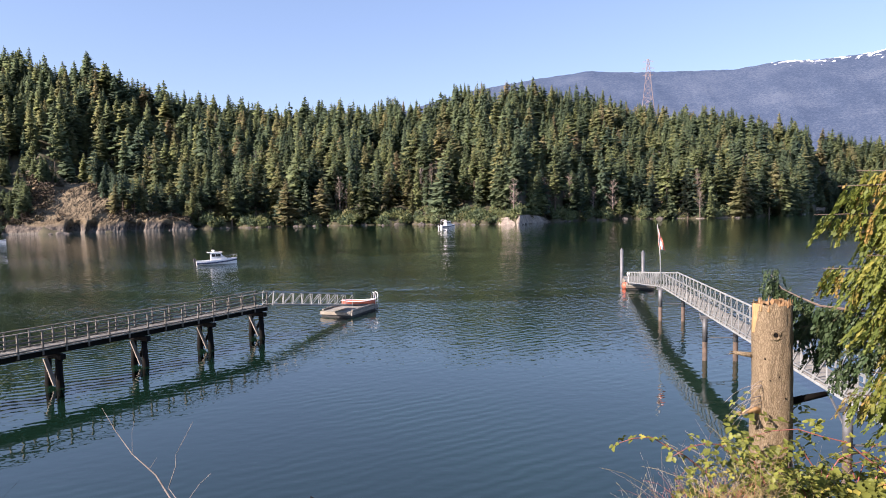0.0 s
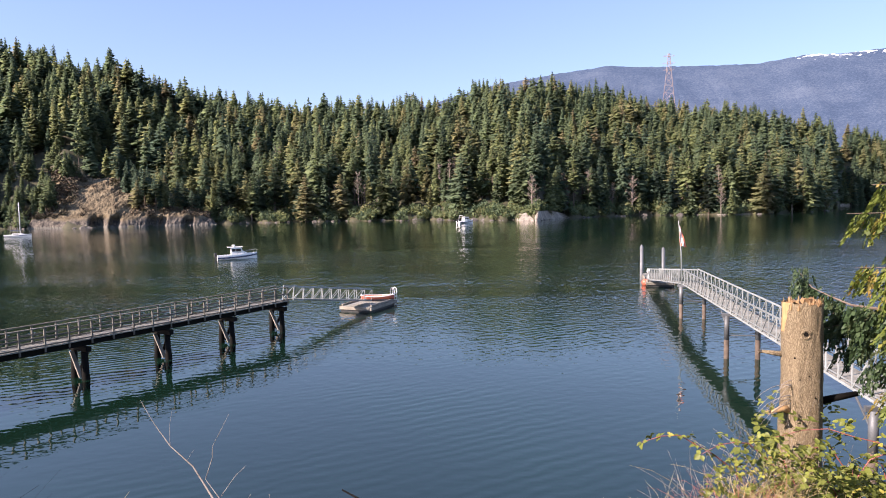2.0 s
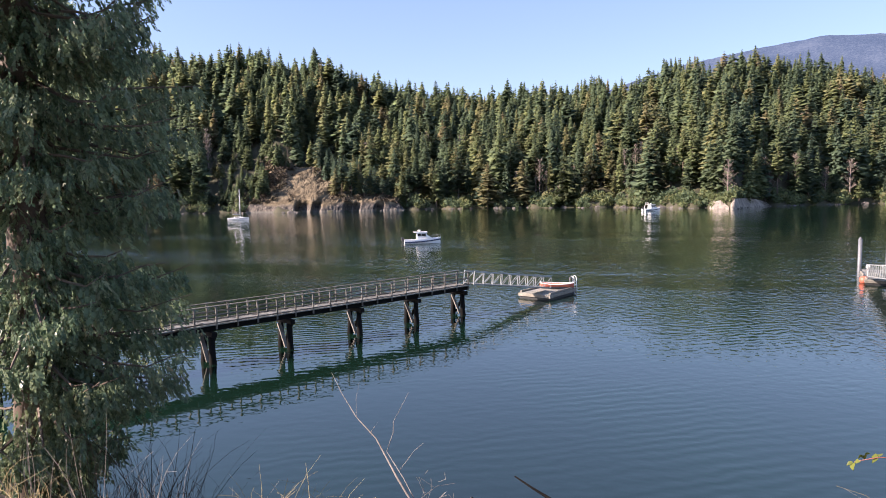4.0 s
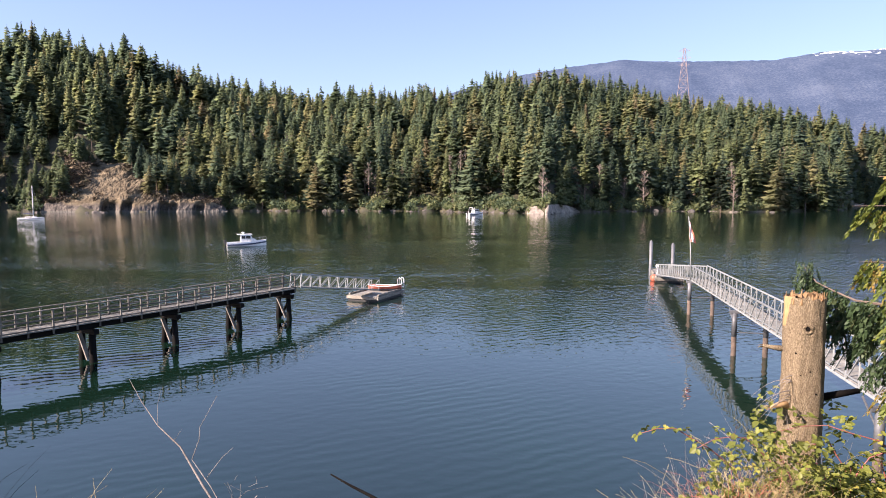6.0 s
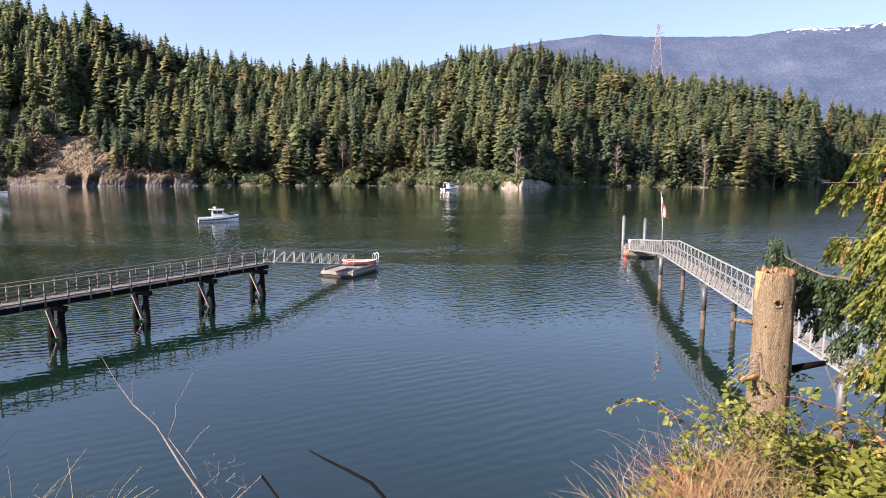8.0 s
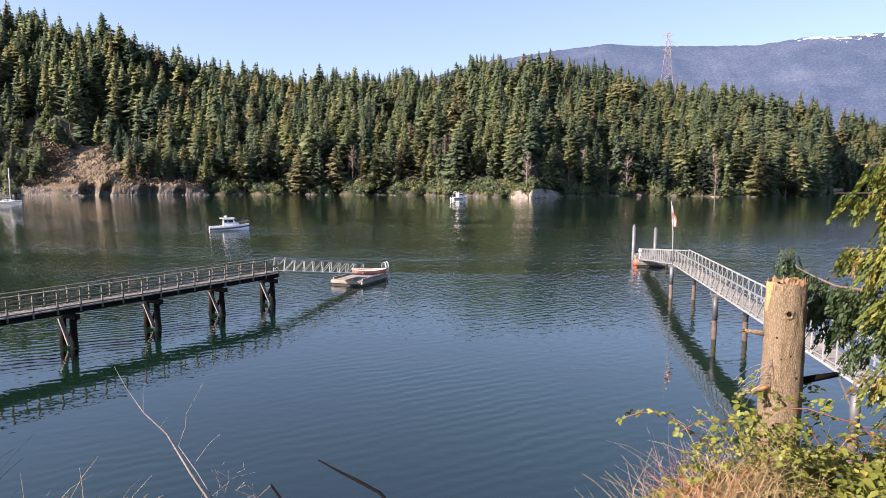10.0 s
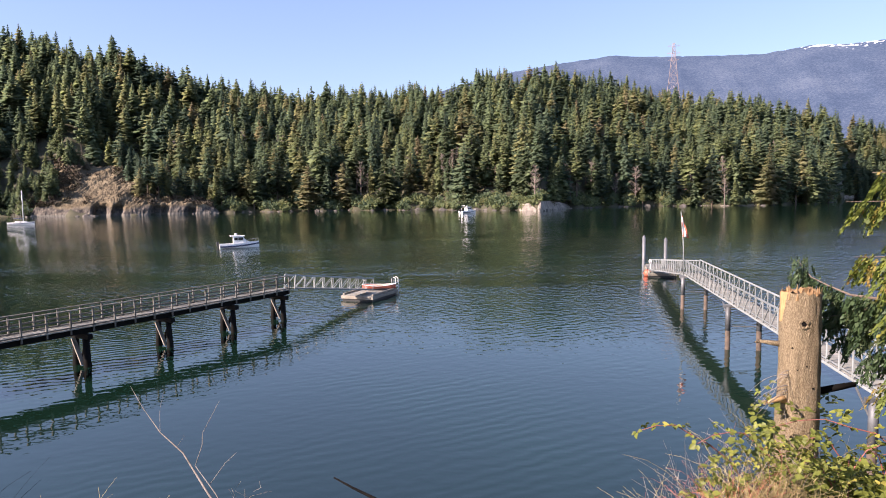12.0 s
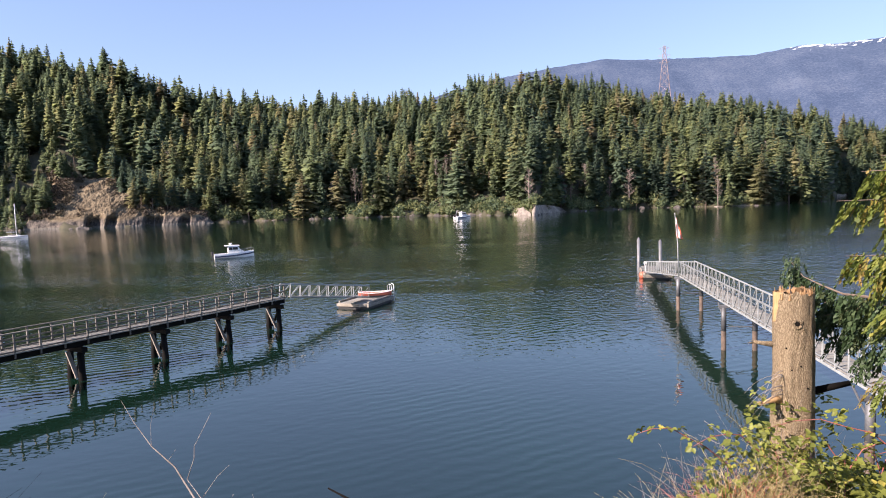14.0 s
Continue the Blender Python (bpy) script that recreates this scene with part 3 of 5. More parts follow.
def build_dock_post():
    # plain white bollard; its round head holds no lamp
    b = thing("white_dock_post", "short white post with round head on the float", "post", "", (20.75, 73.6, 0.46))
    g = Geo()
    g.tube([(0, 0, 0), (0, 0, 1.0)], [.09, .08], 10)
    part("post", g, GEL, b, "", True)
    g = Geo()
    g.tube([(0, 0, .95), (0, 0, 1.05), (0, 0, 1.23), (0, 0, 1.33)], [.1, .19, .19, .06], 12)
    part("head", g, GEL, b, "", True)


def build_ladder():
    """White hooped boarding ladder at the float's far corner."""
    b = thing("boarding_ladder", "white hooped boarding ladder fixed to the timber float", "ladder", "", (-6.45, 61.7, 0.48), -20)
    for y in (-.25, .25):
        g = Geo()
        g.tube([(0.12, y, -.9), (0.12, y, .8), (0.08, y, 1.05), (-.12, y, 1.15), (-.3, y, 1.02), (-.32, y, .0)], [.035] * 6, 7)
        part("side_rail", g, GEL, b, "", True)
    for z in (-.6, -.3, 0.0, .3, .6):
        g = Geo()
        g.tube([(0.12, -.25, z), (0.12, .25, z)], [.03, .03], 7)
        part("rung", g, GEL, b)


# ---- boats ----
def loft(rings):
    """Closed skin over rings of equally many points."""
    g = Geo()
    n = len(rings[0])
    for r in rings:
        g.v += [tuple(p) for p in r]
    for i in range(len(rings) - 1):
        for k in range(n - 1):
            g.f.append((i * n + k, i * n + k + 1, (i + 1) * n + k + 1, (i + 1) * n + k))
    g.f += [tuple(range(n - 1, -1, -1)), tuple(range((len(rings) - 1) * n, len(rings) * n))]
    return g


def hull_rings(L, beam, free, sheer, draft=0.35, z0=None):
    """Hull sections from stern to bow along x."""
    rings = []
    for i in range(13):
        t = i / 12
        b = beam / 2 * (1 - max(0, (t - 0.35) / 0.65) ** 2.2) * (0.9 + 0.1 * min(1, t * 4))
        b = max(b, 0.03)
        top = free + sheer * t ** 2
        keel = -draft * (1 - max(0, (t - 0.75) / 0.25) ** 2 * 1.6)
        x = -L / 2 + L * t * (1 - 0.0)
        ch = b * 0.82
        rings.append([(x, b, top), (x, b * .97, top * .6), (x, ch, 0.05), (x, 0, keel), (x, -ch, 0.05), (x, -b * .97, top * .6), (x, -b, top)])
    return rings


def build_cruiser(name, label, at, turn, L, beam, arch=False):
    k = L / 7.0
    b = thing(name, label, "boat", "moored boats", at, turn)
    part("hull", loft(hull_rings(L, beam, 0.75 * k, 0.45 * k)), GEL, b)
    g = Geo()
    for side in (1, -1):
        r = hull_rings(L, beam, 0.75 * k, 0.45 * k)
        for i in range(12):
            p, q = r[i], r[i + 1]
            s = 0 if side > 0 else 6
            a, c = Vector(p[s]), Vector(q[s])
            g.beam(a + Vector((0, side * .02, -.42 * k)), c + Vector((0, side * .02, -.42 * k)), 0.06, 0.26 * k)
    part("hull_stripe", g, NAVY, b)
    # wheelhouse
    x0, x1, w = -1.1 * k, 1.5 * k, beam * 0.36
    z0, z1 = 0.75 * k, 2.15 * k
    g = loft([[(x0, w, z0), (x0, w * .9, z1), (x0, -w * .9, z1), (x0, -w, z0)],
              [(x1 * .55, w, z0), (x1 * .42, w * .88, z1), (x1 * .42, -w * .88, z1), (x1 * .55, -w, z0)],
              [(x1 + .7 * k, w * .8, z0 + .1), (x1 * .62, w * .8, z1 - .55 * k), (x1 * .62, -w * .8, z1 - .55 * k), (x1 + .7 * k, -w * .8, z0 + .1)]])
    house = part("wheelhouse", g, GEL, b)
    g = Geo()
    g.beam((x0 - .55 * k, 0, z1 + .05), (x1 * .62, 0, z1 + .05), w * 2.0, 0.09 * k)
    part("roof", g, GEL, b)
    for side in (1, -1):
        for xa, xb in ((x0 + .15 * k, x0 + .75 * k), (x0 + .85 * k, x1 * .40)):
            g = Geo()
            g.beam((xa, side * w * .97, z0 + .95 * k), (xb, side * w * .97, z0 + .95 * k), 0.06, 0.5 * k)
            part("side_window", g, DARK, house)
    g = Geo()
    g.beam((x1 * .56, -w * .7, z0 + .98 * k), (x1 * .56, w * .7, z0 + .98 * k), 0.08, 0.42 * k)
    part("windscreen", g, DARK, house)
    rings = hull_rings(L, beam, .75 * k, .45 * k)
    for side in (0, 6):
        top = [Vector(rings[i][side]) + Vector((0, 0, .5 * k)) for i in range(6, 13)]
        g = Geo()
        g.tube(top, [.022] * 7, 5)
        rail = part("bow_rail", g, ALU, b)
        for q in top:
            g = Geo()
            g.tube([q - Vector((0, 0, .5 * k)), q], [.018, .018], 5)
            part("stanchion", g, ALU, rail)
    for y in ((-.3 * k, .3 * k) if not arch else (0,)):
        g = Geo()
        g.beam((-L / 2 - .3 * k, y, 0.55 * k), (-L / 2 - .3 * k, y, 1.2 * k), .34 * k, .5 * k, (1, 0, 0), 0.3)
        g.beam((-L / 2 - .25 * k, y, -.4 * k), (-L / 2 - .25 * k, y, 0.6 * k), .14 * k, .22 * k, (1, 0, 0))
        part("outboard_motor", g, BLACK, b)
    g = Geo()
    g.tube([(x0 + .5 * k, 0, z1), (x0 + .5 * k, 0, z1 + .3 * k)], [.1, .1], 8)
    g.tube([(x0 + .5 * k, 0, z1 + .28 * k), (x0 + .5 * k, 0, z1 + .5 * k)], [.3 * k, .26 * k], 12)
    part("radar_dome", g, GEL, b)
    if arch:
        g = Geo()
        for side in (1, -1):
            g.beam((x0 - 1.5 * k, side * w * .9, z0), (x0 - 1.0 * k, side * w * .9, z1 + .6 * k), .1, .14)
        g.beam((x0 - 1.0 * k, -w * .9, z1 + .6 * k), (x0 - 1.0 * k, w * .9, z1 + .6 * k), .1, .14)
        part("radar_arch", g, GEL, b)
    return b


def build_sailboat():
    b = thing("sailing_yacht", "white sailing yacht with bare mast lying at anchor", "sailboat", "moored boats", (-155.0, 227.0, 0), 0)
    L = 9.2
    part("hull", loft(hull_rings(L, 2.7, 0.85, 0.35, 0.5)), GEL, b)
    g = Geo()
    for side in (0, 6):
        r = hull_rings(L, 2.7, .85, .35, .5)
        for i in range(12):
            o = Vector((0, .02 if side == 0 else -.02, -.35))
            g.beam(Vector(r[i][side]) + o, Vector(r[i + 1][side]) + o, .05, .16)
    part("hull_stripe", g, NAVY, b)
    g = loft([[(-1.9, .8, .8), (-1.9, .7, 1.3), (-1.9, -.7, 1.3), (-1.9, -.8, .8)], [(1.2, .7, .85), (1.0, .6, 1.35), (1.0, -.6, 1.35), (1.2, -.7, .85)],
              [(2.2, .4, .9), (1.9, .35, 1.1), (1.9, -.35, 1.1), (2.2, -.4, .9)]])
    cabin = part("cabin", g, GEL, b)
    for s in (1, -1):
        g = Geo()
        g.beam((-1.5, s * .76, 1.08), (0.7, s * .68, 1.12), .05, .2)
        part("cabin_window", g, DARK, cabin)
    g = Geo()
    g.tube([(0.6, 0, 1.2), (0.6, 0, 12.2)], [.17, .12], 8)
    mast = part("mast", g, GEL, b, "", True)
    g = Geo()
    g.tube([(0.5, 0, 2.1), (-3.0, 0, 2.2)], [.09, .08], 8)
    part("boom", g, ALU, b)
    g = Geo()
    g.tube([(0.4, 0, 2.28), (-2.9, 0, 2.36)], [.17, .12], 8, .2)
    part("furled_sail", g, NAVY, b, "dark blue sail cover along the boom")
    g = Geo()
    for q in ((4.2, 0, 1.2), (-4.2, 0, .9), (.4, 1.25, .9), (.4, -1.25, .9)):
        g.tube([(0.6, 0, 12.0), q], [.04, .04], 4)
    part("rigging", g, STEEL, b)
    g = Geo()
    g.beam((.6, -.9, 7.2), (.6, .9, 7.2), .06, .05)
    part("spreader", g, ALU, mast)


def build_dinghy():
    """Red rowing boat on the small float."""
    b = thing("rowing_boat", "faded red rowing boat lying on the timber float", "rowing boat", "", (-7.95, 61.0, 0.60), 4)
    rings = []
    for i in range(11):
        t = i / 10
        w = 0.62 * (1 - abs(2 * t - 0.9) ** 2.6 * .75)
        z = 0.32 + 0.12 * (2 * t - 1) ** 2
        x = -1.55 + 3.1 * t
        rings.append([(x, w, z), (x, w * .8, .12), (x, 0, 0.0), (x, -w * .8, .12), (x, -w, z), (x, -w + .05, z), (x, -w * .7, .2), (x, 0, .1), (x, w * .7, .2), (x, w - .05, z)])
    g = Geo()
    n = 10
    for r in rings:
        g.v += r
    for i in range(10):
        for k in range(n):
            g.f.append((i * n + k, i * n + (k + 1) % n, (i + 1) * n + (k + 1) % n, (i + 1) * n + k))
    g.f += [tuple(range(9, -1, -1)), tuple(range(100, 110))]
    part("hull", g, RED, b)
    g = Geo()
    for s in (0, 4):
        for i in range(10):
            g.beam(Vector(rings[i][s]) + Vector((0, 0, .02)), Vector(rings[i + 1][s]) + Vector((0, 0, .02)), .07, .05)
    part("gunwale", g, GEL, b, "pale gunwale")
    for x in (-.6, .5):
        g = Geo()
        g.beam((x, -.52, .28), (x, .52, .28), .2, .03)
        part("thwart", g, TIMBER, b)


build_pier()
build_gangway("short_gangway", "white aluminium truss gangway from the timber pier to its float", (-13.55, 50.3, 2.28), (-8.75, 59.3, 0.80), 1.1, 1.0, 9, False, TIMBER)
build_float("timber_float", "small weathered timber float with pale plank sides", (-9.5, 57.5, 0), -20.5, 3.1, 5.0, 0.42, PALE_BRACE)
build_dinghy()
build_ladder()
build_fixed_walkway()
build_gangway("long_gangway", "long white aluminium truss gangway sloping to the far float", (18.18, 53.0, 2.72), (21.1, 73.0, 0.75), 1.25, 1.1, 18, True, TIMBER)
build_float("mooring_float", "low grey float moored between two steel piles", (21.55, 71.8, 0), -11, 2.9, 9.5, 0.42, RAIL_WOOD)
build_pole("mooring_pile", "grey steel mooring pile with pointed cap beside the float", (21.3, 78.4, 0), 4.2, 0.2, STEEL)
build_pole("mooring_pile", "grey steel mooring pile with pointed cap beside the float", (23.6, 77.6, 0), 3.95, 0.2, STEEL)
build_flag()
build_fender_ball()
build_dock_post()
build_cruiser("cabin_cruiser", "white pilothouse motor boat with twin black outboards lying at anchor", (-40.6, 118.0, 0), 24, 6.9, 2.5)
build_cruiser("motor_boat", "white motor boat with radar arch near the wooded shore", (2.3, 304.0, 0), 40, 9.0, 3.3, True)
build_sailboat()


# ---- the far shore's rock, power line tower ----
def outcrop(name, label, a0, a1, tops, depth, mat, seed, push=4.0, freq=0.45):
    """A rocky knoll on the far shore: tops are (azimuth, elevation) of its crest."""
    nu, nv = 130, 36
    rng = np.random.default_rng(seed)
    A, T = np.meshgrid(np.linspace(a0, a1, nu), np.linspace(0, 1, nv), indexing="ij")
    rs = shore_r(A) - push
    crest = 9.5 + np.tan(np.radians(np.interp(A, *tops))) * (rs + depth)
    crest = np.maximum(crest, -1)
    up = np.where(T < 0.12, T / 0.12 * 0.2, 0.2 + 0.8 * (T - 0.12) / 0.68)
    up = np.where(T > 0.8, 1 - (T - 0.8) * 4.5, up)
    R = rs + depth * T
    Z = crest * up - 0.6
    rough = np.zeros_like(Z)
    for i in range(nu):
        for j in range(nv):
            x, y = polar(A[i, j], R[i, j])
            rough[i, j] = noise.fractal((x * freq + seed, y * freq, 3.1), 0.7, 2.1, 6)
    low = np.clip(1.3 - T * 4.5, 0.13, 1)
    Z += rough * 1.5 * low * np.clip(crest / 4, 0, 1.5)
    R = R + rough * (3.6 if depth > 20 else 1.6) * low
    X, Y = polar(A, R)
    i = (np.arange(nu - 1)[:, None] * nv + np.arange(nv - 1)[None]).ravel()
    f = np.stack([i, i + 1, i + nv + 1, i + nv], 1)
    me = fast_mesh(name, np.stack([X, Y, Z], -1).reshape(-1, 3), f, mat)
    tagged(new(name, me), label, "rock")


def bluff_material():
    m = Mat("dry_grass_bluff", 0.95, 0, 0.15)
    h = m.node("SeparateXYZ")
    m.link(m.coords(), h.inputs[0])
    slant = m.node("Mapping", Rotation=(0, 0.62, 0), Scale=(0.22, 0.22, 1.1))
    m.link(m.coords(), slant.inputs[0])
    streak = m.node("TexNoise", Scale=0.35, Detail=5.0, Roughness=0.65)
    m.link(slant.outputs[0], streak.inputs["Vector"])
    n = m.calc("ADD", m.calc("MULTIPLY", streak.outputs["Fac"], 0.6), m.calc("MULTIPLY", m.noise(0.9, 4, (1, 1, 1), 0.7), 0.4))
    grass = m.ramp(n, [(0.36, (0.055, 0.046, 0.030)), (0.48, (0.130, 0.102, 0.066)), (0.60, (0.210, 0.172, 0.112))])
    rock = m.ramp(m.noise(0.5, 6, (1, 1, 0.5), 0.72), [(0.38, (0.035, 0.033, 0.033)), (0.50, (0.10, 0.088, 0.076)), (0.66, (0.23, 0.195, 0.155))])
    line = m.calc("ADD", h.outputs[2], m.calc("MULTIPLY", m.calc("SUBTRACT", m.noise(0.10, 3), 0.5), 9.0))
    low = m.ramp(m.calc("MULTIPLY", line, 0.1), [(0.30, (1, 1, 1)), (0.52, (0, 0, 0))])
    wet = m.ramp(m.calc("MULTIPLY", h.outputs[2], 0.5), [(0.30, (1, 1, 1)), (0.55, (0, 0, 0))])
    m.colour(m.mix(wet, m.mix(low, grass, rock), (0.14, 0.13, 0.112)))
    return m.bump(n, 1.0, 0.8).m


def build_bluff():
    """The bare headland: slanting grassy ribs above a creviced rock foot with dark hollows."""
    nu, nv = 260, 70
    A, T = np.meshgrid(np.linspace(-34.0, -20.3, nu), np.linspace(0, 1, nv), indexing="ij")
    R = bluff_r(A) + BLUFF_DEEP * T
    Z, crest = bluff_grade(A, R)
    along = np.radians(A) * 385
    for i in range(nu):
        for j in range(nv):
            u, z = along[i, j], Z[i, j]
            rib = noise.fractal(((u - z * 1.25) * 0.16, z * 0.03, 5.0), 0.8, 2.0, 4)
            fine = noise.fractal((u * 0.5, z * 0.55, R[i, j] * 0.12), 0.6, 2.1, 5)
            k = min(1.0, T[i, j] * 8) * min(1.0, max(0.1, crest[i, j] / 9))
            Z[i, j] += k * (rib * 1.3 + fine * 0.5)
            R[i, j] += (1 - k * 0.9) * fine * 0.9
    for a0, wide, tall, deep in ((-29.1, 0.55, 5.5, 9.0), (-27.95, 0.36, 6.0, 8.0), (-25.25, 0.36, 5.0, 7.0), (-24.55, 0.28, 5.0, 7.0), (-22.6, 0.35, 3.5, 5.0)):
        lean = a0 + (Z - 3.0) * 0.035
        R += deep * np.exp(-((A - lean) / wide) ** 4 - (np.clip(Z, 0, 99) / tall) ** 4)
    X, Y = polar(A, R)
    i = (np.arange(nu - 1)[:, None] * nv + np.arange(nv - 1)[None]).ravel()
    f = np.stack([i, i + 1, i + nv + 1, i + nv], 1)
    me = fast_mesh("grassy_bluff", np.stack([X, Y, Z], -1).reshape(-1, 3), f, bluff_material())
    tagged(new("grassy_bluff", me), "bare slope of dry brown grass above dark creviced shore rock", "rock")


build_bluff()
outcrop("pale_outcrop", "pale sunlit granite outcrop at the foot of the firs", 6.4, 9.6,
        ((6.4, 6.7, 7.6, 8.3, 9, 9.6), (-1.2, -0.75, -0.7, -0.85, -1.05, -1.5)), 12, PALE_ROCK, 8, 7)
outcrop("pale_outcrop", "small pale granite outcrop at the waterline under trees", 4.8, 6.3,
        ((4.8, 5.1, 5.7, 6.3), (-1.5, -0.95, -0.9, -1.4)), 9, PALE_ROCK, 18, 7)
outcrop("pale_outcrop", "low flat pale rock ledge at the wooded waterline", 17.5, 24.5,
        ((17.5, 19, 21, 23.4, 24.5), (-1.4, -1.17, -1.2, -1.1, -1.5)), 7, PALE_ROCK, 28, 5)
outcrop("sand_beach", "narrow pale sand beach under the trees across the inlet", 29.2, 32.5,
        ((29.2, 29.6, 31, 32.5), (-0.72, -0.5, -0.5, -0.7)), 8, PALE_ROCK, 38, 6)


def build_shore_litter():
    """Boulders, drift logs and brush along the far waterline."""
    rng = np.random.default_rng(31)
    g = Geo()
    for i in range(420):
        a = rng.uniform(-48, 31)
        r = float(shore_r(a)) - rng.uniform(-4, 3.5)
        x, y = polar(a, r)
        s = rng.uniform(0.3, 0.9) * (1.8 if rng.random() < 0.12 else 1)
        n, rings, vs, fs = 7, 4, [], []
        for q in range(rings):
            t = q / (rings - 1)
            rr = s * math.sqrt(max(0.03, 1 - t ** 2.2))
            for k in range(n):
                w = rr * rng.uniform(0.75, 1.2)
                vs.append((x + math.cos(6.283 * k / n) * w * 1.5, y + math.sin(6.283 * k / n) * w, -0.3 + t * s * rng.uniform(0.8, 1.15)))
        for q in range(rings - 1):
            for k in range(n):
                fs.append((q * n + k, q * n + (k + 1) % n, (q + 1) * n + (k + 1) % n, (q + 1) * n + k))
        fs.append(tuple(range((rings - 1) * n, rings * n)))
        g.add(vs, fs)
    ob = new("shore_boulders", g.mesh("shore_boulders", ROCK))
    tagged(ob, "broken grey boulders lining the far waterline", "rocks", kind="stuff")
    v, f, t, n = [], [], [], 0
    for i in range(1300):
        a = rng.uniform(-52, 33)
        s = rng.uniform(0.0, 0.075)
        if -31.6 < a < -23.5 or 6.4 < a < 9.2 and s < .03:
            continue
        r = float(shore_r(a)) + s * HILL
        x, y = polar(a, r)
        z = float(land_z(a, r))
        h = rng.uniform(1.6, 5.5)
        cv, cf = BUSH[rng.integers(3)]
        q = rng.uniform(0, 6.28)
        m = np.array([[math.cos(q) * h * 1.1, math.sin(q) * h * 1.1, 0], [-math.sin(q) * h * 1.1, math.cos(q) * h * 1.1, 0], [0, 0, h]])
        v.append(cv @ m + (x, y, z - 0.6))
        f.append(cf + n)
        # mostly low tints: the waterline's shade is put into the brush colour
        t.append(np.full(len(cv), rng.uniform(0.0, 0.5) if rng.random() < 0.85 else 0.95))
        n += len(cv)
    ob = new("shore_brush", fast_mesh("shore_brush", np.concatenate(v), np.concatenate(f), PINE, {"tint": np.concatenate(t)}))
    tagged(ob, "low green and brown brush overhanging the far waterline", "bushes", kind="stuff")
    v, f, t, n = [], [], [], 0
    for i in range(560):
        a = rng.uniform(-33.6, -20.8) if i % 2 else rng.uniform(-33.4, -29.6)
        deep = rng.uniform(0.10, 0.8)
        edge = -31.4 + 2.0 * deep                          # shade's slanting edge: dark brush before it, grass past it
        if edge < a < -27.6 + 2.0 * (1 - deep) and rng.random() > 0.06:
            continue
        r = float(bluff_r(a)) + BLUFF_DEEP * deep
        x, y = polar(a, r)
        h = rng.uniform(1.0, 3.4)
        cv, cf = BUSH[rng.integers(3)]
        v.append(cv * (h * 1.4, h * 1.4, h) + (x, y, float(bluff_grade(a, r)[0]) - 0.4))
        f.append(cf + n)
        t.append(np.full(len(cv), rng.random()))
        n += len(cv)
    # dry brush browns, darkened to stand in for the hill's shade
    dry = foliage("dry_and_shaded_brush", [(0.0, (0.050, 0.042, 0.032)), (0.45, (0.085, 0.066, 0.048)), (0.8, (0.12, 0.098, 0.064)), (1.0, (0.075, 0.085, 0.045))], 0.9)
    ob = new("headland_brush", fast_mesh("headland_brush", np.concatenate(v), np.concatenate(f), dry, {"tint": np.concatenate(t)}))
    tagged(ob, "dry brown brush, darkened for shade, on the bare headland", "bushes", kind="stuff")


def bush_arrays(seed):
    rnd = np.random.default_rng(seed)
    v, f = [], []
    for i in range(84):
        d = rnd.normal(size=3)
        d /= np.linalg.norm(d)
        c = np.array([d[0] * .5, d[1] * .5, 0.45 + d[2] * .42]) * rnd.uniform(.7, 1.1)
        a, b = rnd.normal(size=3) * .085, rnd.normal(size=3) * .085
        n = len(v)
        v += [c - a, c + b, c + a, c - b]
        f += [(n, n + 1, n + 2), (n, n + 2, n + 3)]
    return np.array(v), np.array(f)


BUSH = [bush_arrays(i) for i in range(3)]
build_shore_litter()


def build_bare_trees():
    """Leafless grey alders scattered among the firs."""
    rng = np.random.default_rng(77)
    protos = []
    for s in range(4):
        g = Geo()
        rnd = random.Random(s)
        g.tube([(0, 0, -.05), (.01, 0, .5), (0, .01, 1)], [.012, .009, .002], 5)
        for i in range(44):
            h = rnd.uniform(.25, .95)
            a, L = rnd.uniform(0, 6.28), rnd.uniform(.08, .2) * (1.25 - h)
            p = Vector((0, 0, h))
            q = p + Vector((math.cos(a) * L, math.sin(a) * L, L * 1.0))
            g.tube([p, q], [.004, .0015], 3, cap=False)
            for k in range(3):
                w = p.lerp(q, rnd.uniform(.3, 1))
                g.tube([w, w + Vector((rnd.uniform(-.06, .06), rnd.uniform(-.06, .06), rnd.uniform(.02, .09)))], [.0025, .001], 3, cap=False)
        protos.append(g.mesh("bare_alder", BARE))
    n = 0
    while n < 75:
        a = rng.uniform(-48, 28)
        s = rng.uniform(.01, .5) ** 1.3
        if -34 < a < -17.5 and s < .3:
            continue
        r = float(shore_r(a)) + s * HILL
        x, y = polar(a, r)
        h = rng.uniform(13, 24)
        ob = new("bare_alder", protos[n % 4])
        ob.matrix_world = pose(x, y, float(land_z(a, r)) - .3, 0, 0, rng.uniform(0, 360)) @ Matrix.Diagonal((h * 1.3, h * 1.3, h, 1))
        tagged(ob, "leafless grey alder standing among the dark firs", "tree", "bare alders")
        n += 1


build_bare_trees()


